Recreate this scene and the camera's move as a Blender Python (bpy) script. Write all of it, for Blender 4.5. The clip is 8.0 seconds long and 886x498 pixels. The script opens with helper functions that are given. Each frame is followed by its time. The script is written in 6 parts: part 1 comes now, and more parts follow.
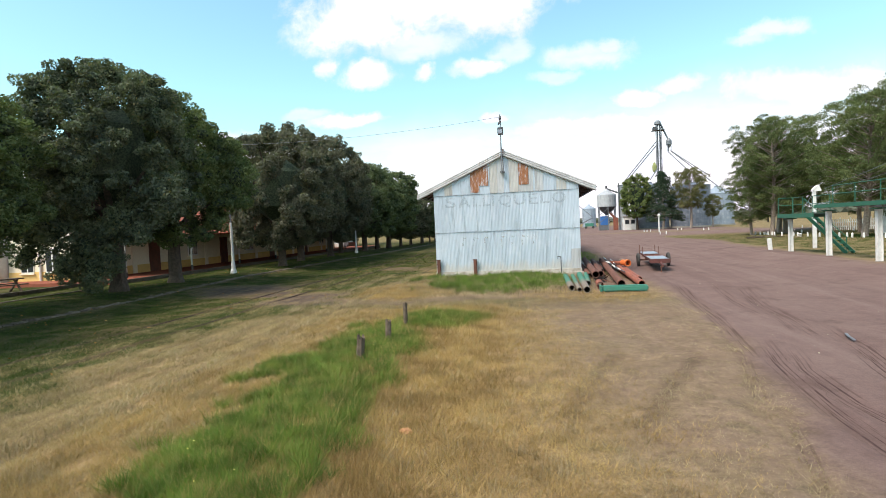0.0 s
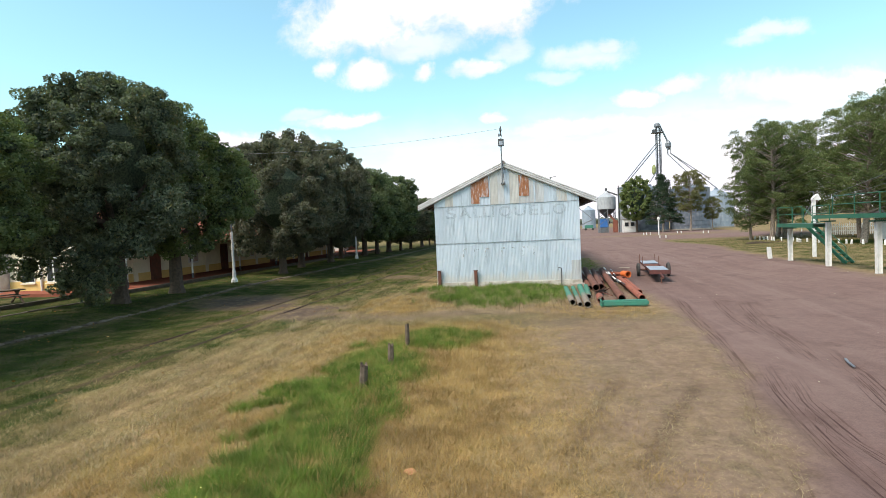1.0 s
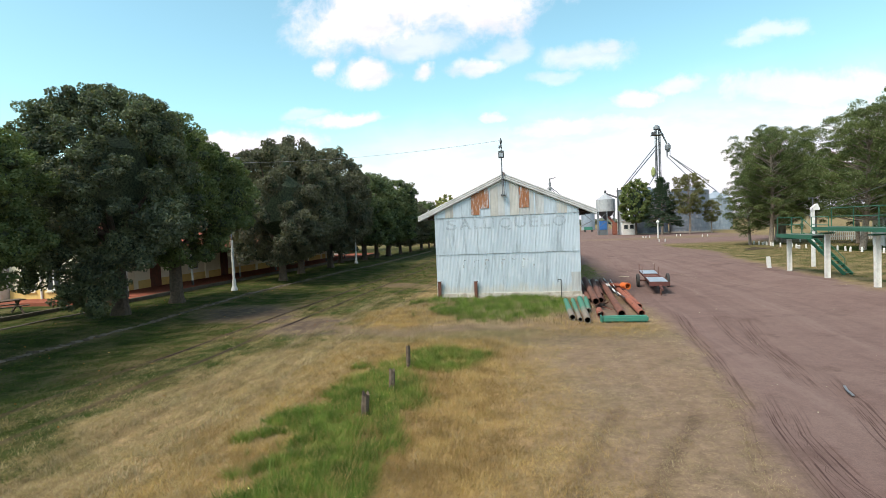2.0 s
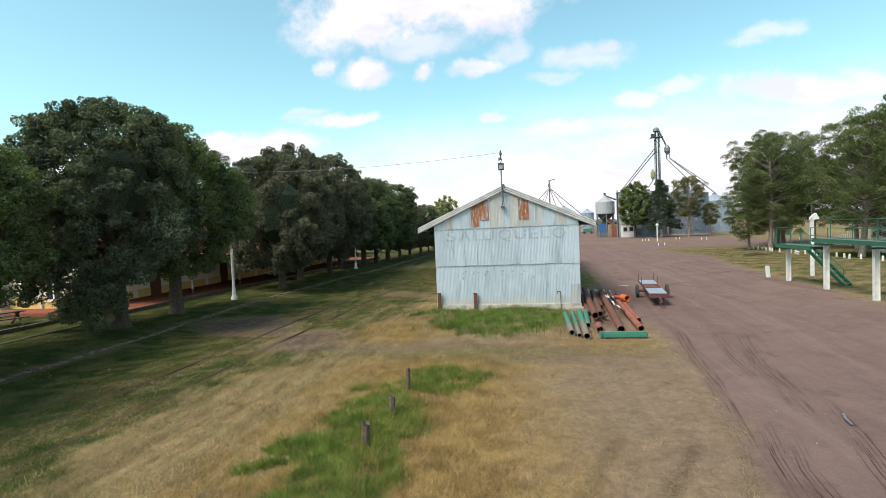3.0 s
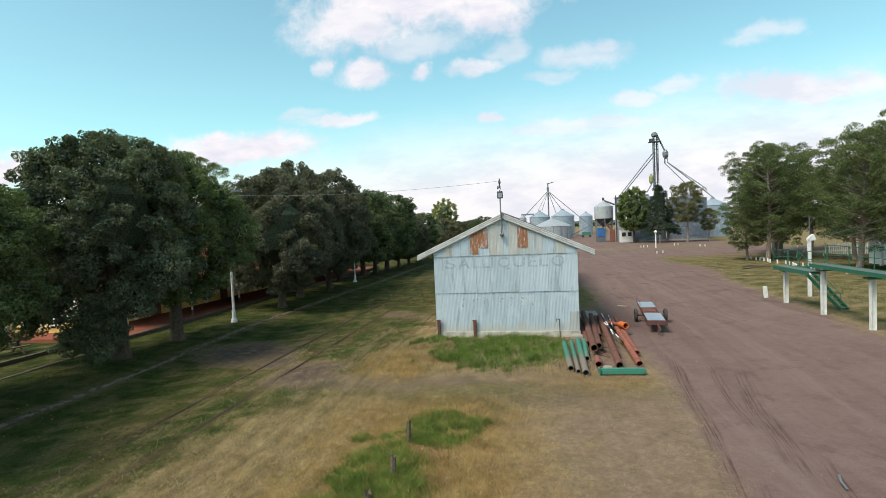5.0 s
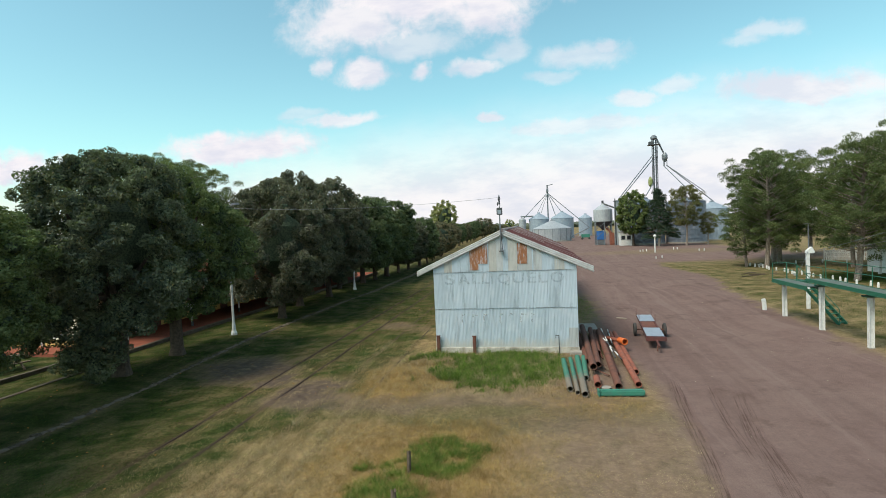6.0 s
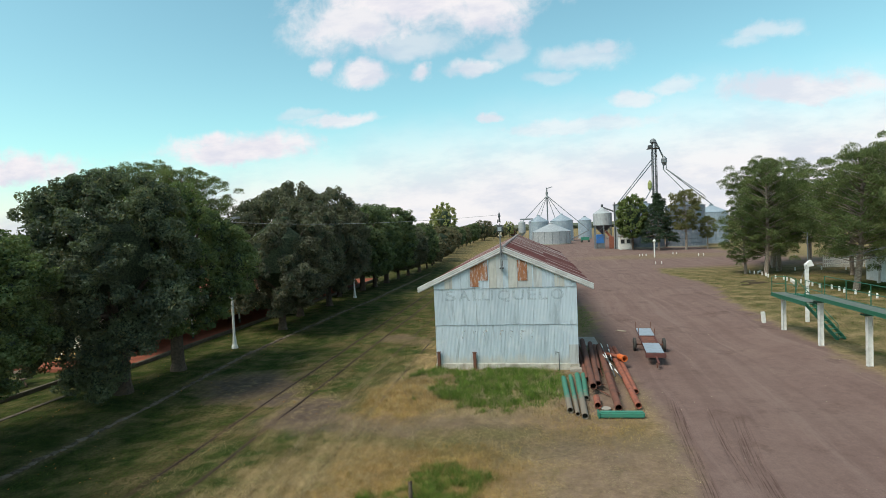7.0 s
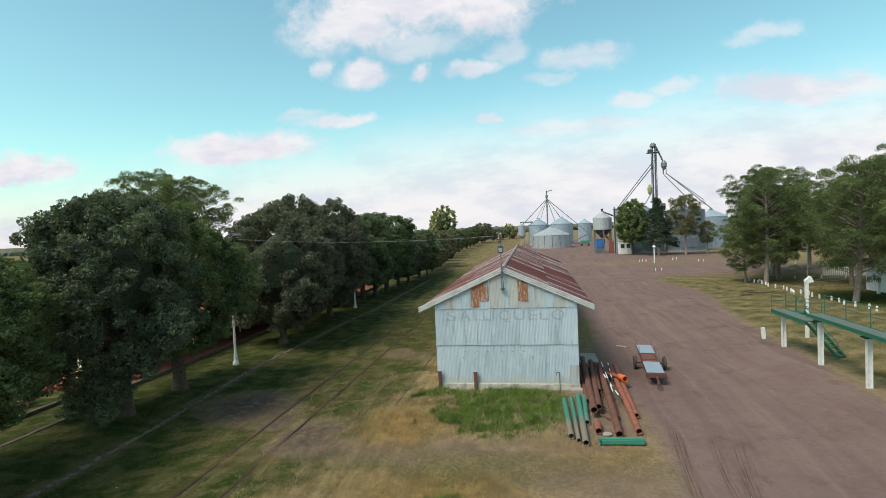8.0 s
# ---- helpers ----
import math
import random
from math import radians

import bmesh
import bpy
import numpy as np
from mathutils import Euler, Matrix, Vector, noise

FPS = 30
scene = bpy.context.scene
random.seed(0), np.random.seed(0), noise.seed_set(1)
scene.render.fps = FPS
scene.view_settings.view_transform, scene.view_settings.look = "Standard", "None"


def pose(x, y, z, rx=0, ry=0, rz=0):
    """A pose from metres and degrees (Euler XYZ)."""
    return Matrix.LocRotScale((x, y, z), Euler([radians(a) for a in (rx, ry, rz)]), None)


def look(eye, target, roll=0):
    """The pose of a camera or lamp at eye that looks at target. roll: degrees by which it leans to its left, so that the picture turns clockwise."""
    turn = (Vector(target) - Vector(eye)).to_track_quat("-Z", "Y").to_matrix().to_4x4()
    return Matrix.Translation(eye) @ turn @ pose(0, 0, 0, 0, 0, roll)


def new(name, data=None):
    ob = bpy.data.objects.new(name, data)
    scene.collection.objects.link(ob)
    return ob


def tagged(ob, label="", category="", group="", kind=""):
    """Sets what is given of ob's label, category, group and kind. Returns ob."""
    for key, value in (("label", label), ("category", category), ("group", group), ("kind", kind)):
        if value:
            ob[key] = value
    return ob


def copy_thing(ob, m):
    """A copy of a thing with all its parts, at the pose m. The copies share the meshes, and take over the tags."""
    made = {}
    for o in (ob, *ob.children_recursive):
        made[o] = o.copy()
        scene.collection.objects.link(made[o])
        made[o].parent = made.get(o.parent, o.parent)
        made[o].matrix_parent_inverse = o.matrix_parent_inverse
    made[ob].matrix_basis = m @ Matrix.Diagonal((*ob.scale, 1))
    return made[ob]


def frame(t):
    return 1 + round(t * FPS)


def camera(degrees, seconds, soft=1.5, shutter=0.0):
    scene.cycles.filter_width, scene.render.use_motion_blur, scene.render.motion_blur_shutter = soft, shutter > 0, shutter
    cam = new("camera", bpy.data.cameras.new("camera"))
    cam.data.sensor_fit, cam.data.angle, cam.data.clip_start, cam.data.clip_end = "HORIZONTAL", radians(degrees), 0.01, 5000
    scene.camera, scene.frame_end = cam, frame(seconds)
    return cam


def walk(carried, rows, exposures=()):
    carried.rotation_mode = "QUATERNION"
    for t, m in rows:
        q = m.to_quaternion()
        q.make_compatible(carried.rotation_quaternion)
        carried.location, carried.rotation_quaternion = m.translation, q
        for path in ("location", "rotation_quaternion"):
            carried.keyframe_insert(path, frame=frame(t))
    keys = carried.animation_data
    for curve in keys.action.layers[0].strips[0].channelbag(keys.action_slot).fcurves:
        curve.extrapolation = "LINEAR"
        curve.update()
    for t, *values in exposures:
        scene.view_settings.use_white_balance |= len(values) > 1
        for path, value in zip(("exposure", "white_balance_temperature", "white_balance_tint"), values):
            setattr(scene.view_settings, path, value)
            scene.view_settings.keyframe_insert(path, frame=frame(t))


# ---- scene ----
cam = camera(80.2, 8.0, soft=0.8)
PATH = [
    (0, (0.39, -0.134, 2.848), (0.039, 1.834, 2.767), -2.6),
    (0.5, (0.382, -0.17, 3.133), (0.032, 1.797, 3.052), -2.6),
    (1, (0.363, -0.185, 3.437), (0.014, 1.782, 3.357), -2.6),
    (1.5, (0.341, -0.202, 3.743), (-0.007, 1.766, 3.662), -2.5),
    (3, (0.353, -0.217, 4.707), (0.009, 1.752, 4.625), -2.4),
    (3.5, (0.37, -0.232, 5.029), (0.027, 1.737, 4.946), -2.4),
    (4, (0.392, -0.25, 5.455), (0.049, 1.718, 5.374), -2.4),
    (4.5, (0.389, -0.261, 5.817), (0.048, 1.708, 5.735), -2.5),
    (6, (0.422, -0.304, 7.112), (0.085, 1.666, 7.028), -2.5),
    (6.5, (0.43, -0.316, 7.513), (0.094, 1.654, 7.431), -2.5),
    (7, (0.422, -0.371, 8.006), (0.087, 1.599, 7.924), -2.5),
    (7.5, (0.41, -0.37, 8.507), (0.076, 1.6, 8.425), -2.5),
    (8, (0.408, -0.407, 9.099), (0.074, 1.563, 9.019), -2.5),
]
EXPOSURES = [(0.0, 0.64, 6650, 20), (1.5, 0.55, 6680, 18.5), (3.5, 0.37, 6700, 15.5), (5.0, 0.24, 6650, 12.5), (8.0, 0.11, 6600, 10.5)]
walk(cam, [(t, look(eye, target, roll)) for t, eye, target, roll in PATH], EXPOSURES)

# ---- world and sun ----
SUN_AZ, SUN_EL = 225.0, 55.0          # degrees east of the barn's axis, and above the horizon
world = bpy.data.worlds.new("world")
scene.world = world
world.use_nodes = True


class Nodes:
    """Short-hand for building a node tree."""

    def __init__(self, tree):
        self.tree = tree
        tree.nodes.clear()

    def add(self, kind, inputs=None, **props):
        n = self.tree.nodes.new(kind)
        for key, value in props.items():
            setattr(n, key, value)
        for key, value in (inputs or {}).items():
            if isinstance(value, bpy.types.NodeSocket):
                self.tree.links.new(value, n.inputs[key])
            else:
                n.inputs[key].default_value = value
        return n

    def math(self, op, a, b=0.0, c=0.0, clamp=False):
        return self.add("ShaderNodeMath", {0: a, 1: b, 2: c}, operation=op, use_clamp=clamp).outputs[0]

    def vmath(self, op, a, b=(0, 0, 0)):
        return self.add("ShaderNodeVectorMath", {0: a, 1: b}, operation=op)

    def ramp(self, x, lo, hi, a=0.0, b=1.0):
        n = self.add("ShaderNodeMapRange", {0: x, 1: lo, 2: hi, 3: a, 4: b}, interpolation_type="SMOOTHSTEP")
        return n.outputs[0]

    def mix(self, fac, a, b, how="MIX"):
        n = self.add("ShaderNodeMix", {0: fac, 6: a, 7: b}, data_type="RGBA", blend_type=how)
        return n.outputs[2]

    def noise(self, vec, scale, detail=4.0, rough=0.55, distort=0.0):
        n = self.add("ShaderNodeTexNoise", {"Vector": vec, "Scale": scale, "Detail": detail, "Roughness": rough, "Distortion": distort})
        return n.outputs[0]


w = Nodes(world.node_tree)
sky = w.add("ShaderNodeTexSky", sky_type="NISHITA", sun_disc=False, sun_elevation=radians(SUN_EL), sun_rotation=radians(SUN_AZ),
            air_density=1.0, dust_density=1.2, ozone_density=1.6)
way = w.add("ShaderNodeTexCoord").outputs["Generated"]
axes = w.add("ShaderNodeSeparateXYZ", {0: way})
ahead = w.math("MAXIMUM", axes.outputs[1], 0.06)
flat = w.add("ShaderNodeCombineXYZ", {0: w.math("DIVIDE", axes.outputs[0], ahead), 1: w.math("DIVIDE", axes.outputs[2], ahead)}).outputs[0]
wisp = w.add("ShaderNodeTexNoise", {"Vector": flat, "Scale": 9.0, "Detail": 8.0, "Roughness": 0.62})
bent = w.vmath("ADD", flat, w.vmath("MULTIPLY", w.vmath("SUBTRACT", wisp.outputs[1], (0.5, 0.5, 0.5)).outputs[0], (0.10, 0.06, 0)).outputs[0]).outputs[0]
# the fair-weather clouds: place, half width and half height as tangents, thickness
CLOUDS = [(-0.20, 0.45, 0.24, 0.085, 1.0), (-0.33, 0.405, 0.13, 0.06, 0.9), (-0.07, 0.405, 0.10, 0.05, 0.95), (-0.21, 0.355, 0.10, 0.03, 0.55), (-0.40, 0.322, 0.026, 0.019, 0.75),
          (-0.315, 0.302, 0.058, 0.022, 0.9), (-0.295, 0.315, 0.03, 0.02, 0.9), (-0.198, 0.303, 0.026, 0.021, 0.85), (-0.089, 0.300, 0.055, 0.017, 0.75), (-0.035, 0.325, 0.04, 0.03, 0.5),
          (0.105, 0.302, 0.09, 0.026, 0.55), (0.145, 0.318, 0.03, 0.016, 0.6), (0.045, 0.268, 0.05, 0.012, 0.4), (0.405, 0.315, 0.06, 0.018, 0.5), (0.37, 0.300, 0.035, 0.016, 0.4),
          (-0.358, 0.222, 0.10, 0.015, 0.8), (-0.44, 0.238, 0.05, 0.012, 0.4), (-0.072, 0.202, 0.028, 0.012, 0.8), (0.195, 0.218, 0.05, 0.016, 0.7), (0.26, 0.232, 0.05, 0.018, 0.6),
          (0.485, 0.212, 0.17, 0.035, 0.9), (-0.58, 0.178, 0.19, 0.035, 1.0), (-0.64, 0.196, 0.07, 0.022, 1.0), (-1.14, 0.165, 0.20, 0.04, 1.0), (0.10, 0.175, 0.20, 0.022, 0.7)]
puff = w.noise(flat, 16.0, 9.0, 0.64, 0.3)
torn = w.math("MULTIPLY", w.math("SUBTRACT", puff, 0.5), 1.5)
cover = None
for u, v, a, b, thick in CLOUDS:
    off = w.vmath("SUBTRACT", bent, (u, v, 0)).outputs[0]
    far = w.vmath("LENGTH", w.vmath("MULTIPLY", off, (1 / a, 1 / b, 0)).outputs[0]).outputs["Value"]
    one = w.ramp(w.math("ADD", far, torn), 1.25, 0.40, 0.0, thick)
    cover = one if cover is None else w.math("MAXIMUM", cover, one)
# the haze and cloud bank over the horizon, higher to the right
tilt = w.math("ADD", w.add("ShaderNodeSeparateXYZ", {0: bent}).outputs[1], w.math("MULTIPLY", w.add("ShaderNodeSeparateXYZ", {0: flat}).outputs[0], -0.06))
bank = w.ramp(tilt, 0.26, 0.06, 0.0, 0.96)
cover = w.math("MAXIMUM", cover, bank)
# broken cloud overhead and behind
broken = w.ramp(w.noise(w.vmath("MULTIPLY", way, (1, 1, 2)).outputs[0], 2.2, 6.0, 0.6), 0.46, 0.62, 0.0, 0.85)
behind = w.ramp(axes.outputs[1], 0.55, 0.25, 0.0, 1.0)
cover = w.math("MAXIMUM", cover, w.math("MULTIPLY", broken, behind))
shade = w.noise(w.vmath("MULTIPLY", flat, (1, 2.6, 1)).outputs[0], 6.0, 5.0, 0.6)
cloud = w.mix(w.ramp(shade, 0.36, 0.60), (6.8, 7.0, 7.9, 1), (8.5, 8.3, 8.6, 1))
blue = w.mix(1.0, sky.outputs[0], (1.6, 2.2, 1.72, 1), "MULTIPLY")
back = w.add("ShaderNodeBackground", {0: w.mix(cover, blue, cloud), 1: 0.1})
w.tree.links.new(back.outputs[0], w.add("ShaderNodeOutputWorld").inputs[0])

lamp = bpy.data.lights.new("sun", "SUN")
lamp.energy, lamp.angle, lamp.color = 3.4, radians(26), (1.0, 0.92, 0.81)
sun = new("sun", lamp)
az, el = radians(SUN_AZ), radians(SUN_EL)
sun.matrix_world = look((40 * math.sin(az) * math.cos(el), 40 * math.cos(az) * math.cos(el), 60), (0, 0, 60 - 40 * math.sin(el)))


# ---- materials ----
def material(name):
    m = bpy.data.materials.new(name)
    m.use_nodes = True
    return m, Nodes(m.node_tree)


def finish(n, colour, rough=0.8, metal=0.0, bump=None, height=0.01, extra=None, spec=0.4):
    p = n.add("ShaderNodeBsdfPrincipled", {"Base Color": colour, "Roughness": rough, "Metallic": metal, "Specular IOR Level": spec, **(extra or {})})
    if bump is not None:
        n.tree.links.new(n.add("ShaderNodeBump", {"Height": bump, "Strength": 0.8, "Distance": height}).outputs[0], p.inputs["Normal"])
    n.tree.links.new(p.outputs[0], n.add("ShaderNodeOutputMaterial").inputs[0])
    return p


def place_of(n):
    return n.add("ShaderNodeNewGeometry").outputs["Position"]


def worn(name, base, other, scale=3.0, rough=0.7, metal=0.0, fine=40.0, amount=0.6, height=0.004, by_piece=0.0, spec=0.4):
    """A surface in two mixed tones, with blotches, grain and a fine relief."""
    m, n = material(name)
    p = place_of(n)
    f = n.math("MULTIPLY", n.ramp(n.noise(p, scale, 5.0, 0.6), 0.35, 0.68), amount)
    g = n.noise(p, fine, 3.0)
    if by_piece:
        r = n.add("ShaderNodeObjectInfo").outputs["Random"]
        f = n.math("ADD", f, n.math("MULTIPLY", n.math("SUBTRACT", r, 0.5), by_piece), clamp=True)
    c = n.mix(f, (*base, 1), (*other, 1))
    c = n.mix(1.0, c, n.mix(g, (0.78, 0.78, 0.78, 1), (1.2, 1.2, 1.2, 1)), "MULTIPLY")
    finish(n, c, n.math("ADD", n.math("MULTIPLY", g, 0.2), rough - 0.1), metal, g, height, spec=spec)
    return m


def galvanised(name, rust=0.0, tone=(0.53, 0.60, 0.665), grey=(0.39, 0.445, 0.50), splash=False):
    """Weathered zinc sheet with pale streaks down it; rust from none to nearly all over."""
    m, n = material(name)
    p = place_of(n)
    r = n.add("ShaderNodeObjectInfo").outputs["Random"]
    q = n.vmath("ADD", p, n.add("ShaderNodeCombineXYZ", {0: n.math("MULTIPLY", r, 17.0), 2: n.math("MULTIPLY", r, 5.0)}).outputs[0]).outputs[0]
    streak = n.noise(n.vmath("MULTIPLY", q, (7, 7, 0.55)).outputs[0], 1.0, 5.0, 0.6)
    blot = n.noise(q, 1.3, 5.0, 0.6)
    f = n.math("ADD", n.math("MULTIPLY", n.ramp(streak, 0.3, 0.7), 0.45), n.math("MULTIPLY", n.math("SUBTRACT", r, 0.4), 0.6), clamp=True)
    c = n.mix(f, (*tone, 1), (*grey, 1))
    c = n.mix(n.ramp(blot, 0.48, 0.72, 0, 0.55), c, tuple(0.25 + 0.66 * a for a in tone) + (1,))
    wash = n.noise(n.vmath("MULTIPLY", q, (3.2, 3.2, 0.42)).outputs[0], 1.0, 6.0, 0.7)
    c = n.mix(n.ramp(wash, 0.52, 0.66, 0, 0.5), c, tuple(0.62 * a for a in grey) + (1,))
    fine_streak = n.noise(n.vmath("MULTIPLY", q, (22, 22, 0.35)).outputs[0], 1.0, 4.0, 0.6)
    c = n.mix(n.ramp(fine_streak, 0.58, 0.74, 0, 0.3), c, tuple(0.55 * a for a in grey) + (1,))
    if splash:
        height = n.add("ShaderNodeSeparateXYZ", {0: p}).outputs[2]
        rim = n.math("ADD", height, n.math("MULTIPLY", n.math("SUBTRACT", n.noise(n.vmath("MULTIPLY", p, (4, 4, 0.8)).outputs[0], 1.0, 5.0, 0.7), 0.5), 1.1))
        c = n.mix(n.ramp(rim, 1.0, 0.45, 0, 0.65), c, (0.47, 0.44, 0.385, 1))
    spots = n.ramp(n.noise(n.vmath("MULTIPLY", q, (6, 6, 1.2)).outputs[0], 1.6, 6.0, 0.65), 0.70 - 0.42 * rust, 0.80 - 0.28 * rust, 0.0, 0.35 + 0.6 * rust)
    rusty = n.mix(n.noise(q, 9.0, 4.0), (0.19, 0.062, 0.022, 1), (0.38, 0.16, 0.06, 1))
    c = n.mix(spots, c, rusty)
    finish(n, c, n.math("ADD", 0.45, n.math("MULTIPLY", spots, 0.35)), 0.15, n.noise(q, 30, 3.0), 0.003, spec=0.3)
    return m


SHEET = galvanised("galvanised_sheet", 0.0, (0.475, 0.56, 0.635), (0.335, 0.405, 0.465), True)
SHEET_RUST = galvanised("rusted_sheet", 1.02)
SHEET_DULL = galvanised("dull_sheet", 0.10, (0.45, 0.475, 0.49), (0.36, 0.37, 0.37))
SHEET_TAN = galvanised("tan_stained_sheet", 0.15, (0.45, 0.44, 0.41), (0.37, 0.38, 0.38))
LIMEWASH = worn("limewashed_plinth", (0.50, 0.475, 0.42), (0.27, 0.245, 0.20), 2.2, 0.95, 0.0, 30.0, 0.9, spec=0.1)
BARGE = worn("grey_barge", (0.44, 0.45, 0.45), (0.29, 0.285, 0.275), 3.0, 0.65, 0.0)
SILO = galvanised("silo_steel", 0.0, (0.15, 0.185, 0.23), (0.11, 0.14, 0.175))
# pale steel; on the far bins it puts the distance haze into the colour
FAR_BIN = galvanised("pale_hazed_steel", 0.0, (0.30, 0.36, 0.42), (0.24, 0.29, 0.34))
TANK = galvanised("tank_steel", 0.0, (0.38, 0.40, 0.42), (0.28, 0.30, 0.32))
STEEL = worn("grey_steel", (0.22, 0.24, 0.26), (0.13, 0.14, 0.15), 5.0, 0.5, 0.5)
DARK_STEEL = worn("dark_steel", (0.09, 0.095, 0.10), (0.05, 0.05, 0.055), 5.0, 0.5, 0.4)
DECK = worn("deck_plate", (0.085, 0.11, 0.095), (0.14, 0.15, 0.135), 2.5, 0.7)
KERB_CONCRETE = worn("old_kerb_concrete", (0.115, 0.098, 0.078), (0.06, 0.052, 0.04), 3.0, 0.95, spec=0.1)
RUST = worn("rusted_iron", (0.155, 0.06, 0.04), (0.08, 0.04, 0.03), 3.0, 0.9, 0.0, 50.0, 0.8, by_piece=0.4)
RUST_RED = worn("red_oxide_iron", (0.28, 0.09, 0.055), (0.14, 0.055, 0.04), 3.0, 0.85, 0.0, 50.0, 0.8, by_piece=0.4)
CART_RED = worn("faded_cart_red", (0.125, 0.05, 0.045), (0.07, 0.04, 0.038), 3.0, 0.9, 0.0, 50.0, 0.8, spec=0.15)
ORANGE = worn("orange_paint", (0.62, 0.14, 0.03), (0.45, 0.10, 0.03), 6.0, 0.55)
m, n = material("green_pipe_paint")
p = place_of(n)
along = n.math("ADD", n.add("ShaderNodeSeparateXYZ", {0: p}).outputs[1], n.math("MULTIPLY", n.math("SUBTRACT", n.noise(p, 1.6, 6.0, 0.7), 0.5), 4.0))
grit = n.noise(p, 40.0, 3.0)
c = n.mix(n.ramp(n.noise(p, 3.0, 5.0, 0.6), 0.35, 0.7, 0, 0.6), (0.04, 0.175, 0.125, 1), (0.075, 0.15, 0.115, 1))
c = n.mix(n.ramp(along, 24.2, 23.0, 0.0, 0.9), c, n.mix(grit, (0.15, 0.115, 0.095, 1), (0.24, 0.19, 0.155, 1)))
finish(n, c, 0.78, 0.0, grit, 0.004, spec=0.2)
TEAL = m
TEAL_BEAM = worn("green_duct_paint", (0.035, 0.20, 0.14), (0.06, 0.16, 0.12), 4.0, 0.65)
GREEN = worn("green_paint", (0.015, 0.115, 0.068), (0.025, 0.085, 0.055), 6.0, 0.5)
WHITE = worn("white_paint", (0.70, 0.70, 0.68), (0.52, 0.51, 0.48), 5.0, 0.6)
CONCRETE = worn("concrete", (0.34, 0.32, 0.285), (0.22, 0.205, 0.18), 3.0, 0.95, by_piece=0.3, spec=0.1)
STONE = worn("kerb_stone", (0.15, 0.125, 0.098), (0.055, 0.045, 0.033), 9.0, 0.95, by_piece=0.9, spec=0.1)
WOOD_GREY = worn("weathered_wood", (0.15, 0.118, 0.09), (0.06, 0.046, 0.036), 9.0, 0.95, 0.0, 60.0, 0.8, 0.01, spec=0.05)
WOOD_PALE = worn("pale_wood", (0.40, 0.34, 0.26), (0.28, 0.23, 0.18), 6.0, 0.9, spec=0.1)
PLATE = worn("metal_plate", (0.33, 0.37, 0.43), (0.24, 0.26, 0.30), 4.0, 0.4, 0.3)
RUBBER = worn("rubber", (0.035, 0.034, 0.033), (0.07, 0.063, 0.055), 8.0, 0.85)
RAIL_STEEL = worn("rail_steel", (0.05, 0.036, 0.03), (0.03, 0.023, 0.02), 7.0, 0.95, 0.0, spec=0.1)
BARK = worn("bark", (0.10, 0.075, 0.055), (0.05, 0.04, 0.032), 8.0, 0.95, 0.0, 30.0, 0.9, 0.03)
BARK_PINE = worn("pine_bark", (0.32, 0.265, 0.22), (0.14, 0.11, 0.09), 7.0, 0.95, 0.0, 30.0, 0.9, 0.03)
YELLOW = worn("yellow_plaster", (0.68, 0.47, 0.17), (0.58, 0.40, 0.14), 2.5, 0.85)
CREAM = worn("cream_plaster", (0.78, 0.71, 0.54), (0.68, 0.61, 0.46), 2.0, 0.85)
TILE_RED = worn("red_floor", (0.25, 0.085, 0.055), (0.17, 0.065, 0.045), 2.5, 0.9, spec=0.05)
ROOF_RED = worn("red_roof_tile", (0.34, 0.10, 0.06), (0.21, 0.07, 0.05), 3.0, 0.85)
BLUE = worn("blue_paint", (0.05, 0.20, 0.55), (0.04, 0.15, 0.42), 4.0, 0.5)
DARK_ROOF = worn("dark_roof", (0.06, 0.06, 0.065), (0.09, 0.085, 0.08), 3.0, 0.8)

m, n = material("rusted_roof_sheet")
p = place_of(n)
r = n.add("ShaderNodeObjectInfo").outputs["Random"]
q = n.vmath("ADD", p, n.add("ShaderNodeCombineXYZ", {1: n.math("MULTIPLY", r, 31.0)}).outputs[0]).outputs[0]
band = n.ramp(n.noise(n.vmath("MULTIPLY", p, (0.10, 0.22, 0.1)).outputs[0], 1.0, 3.0, 0.5), 0.50, 0.62)
f = n.math("MULTIPLY", n.ramp(n.noise(n.vmath("MULTIPLY", q, (0.4, 1.6, 0.4)).outputs[0], 1.6, 6.0, 0.7), 0.40, 0.62), n.math("ADD", 0.06, n.math("MULTIPLY", band, 0.8)))
pale = n.math("MULTIPLY", n.ramp(r, 0.66, 0.80), n.ramp(n.noise(n.vmath("MULTIPLY", q, (0.5, 3.0, 0.5)).outputs[0], 1.5, 6.0, 0.7), 0.34, 0.56))
f = n.math("ADD", f, n.math("MULTIPLY", pale, 0.85), clamp=True)
c = n.mix(n.noise(q, 5.0, 4.0), (0.075, 0.018, 0.016, 1), (0.145, 0.036, 0.03, 1))
c = n.mix(n.math("MULTIPLY", f, 0.88), c, (0.36, 0.31, 0.29, 1))
finish(n, c, 0.7, 0.1, n.noise(q, 25, 3.0), 0.004)
ROOF_SHEET = m

m, n = material("glass_pane")
finish(n, (0.03, 0.035, 0.04, 1), 0.08, 0.0, spec=0.6)
GLASS = m

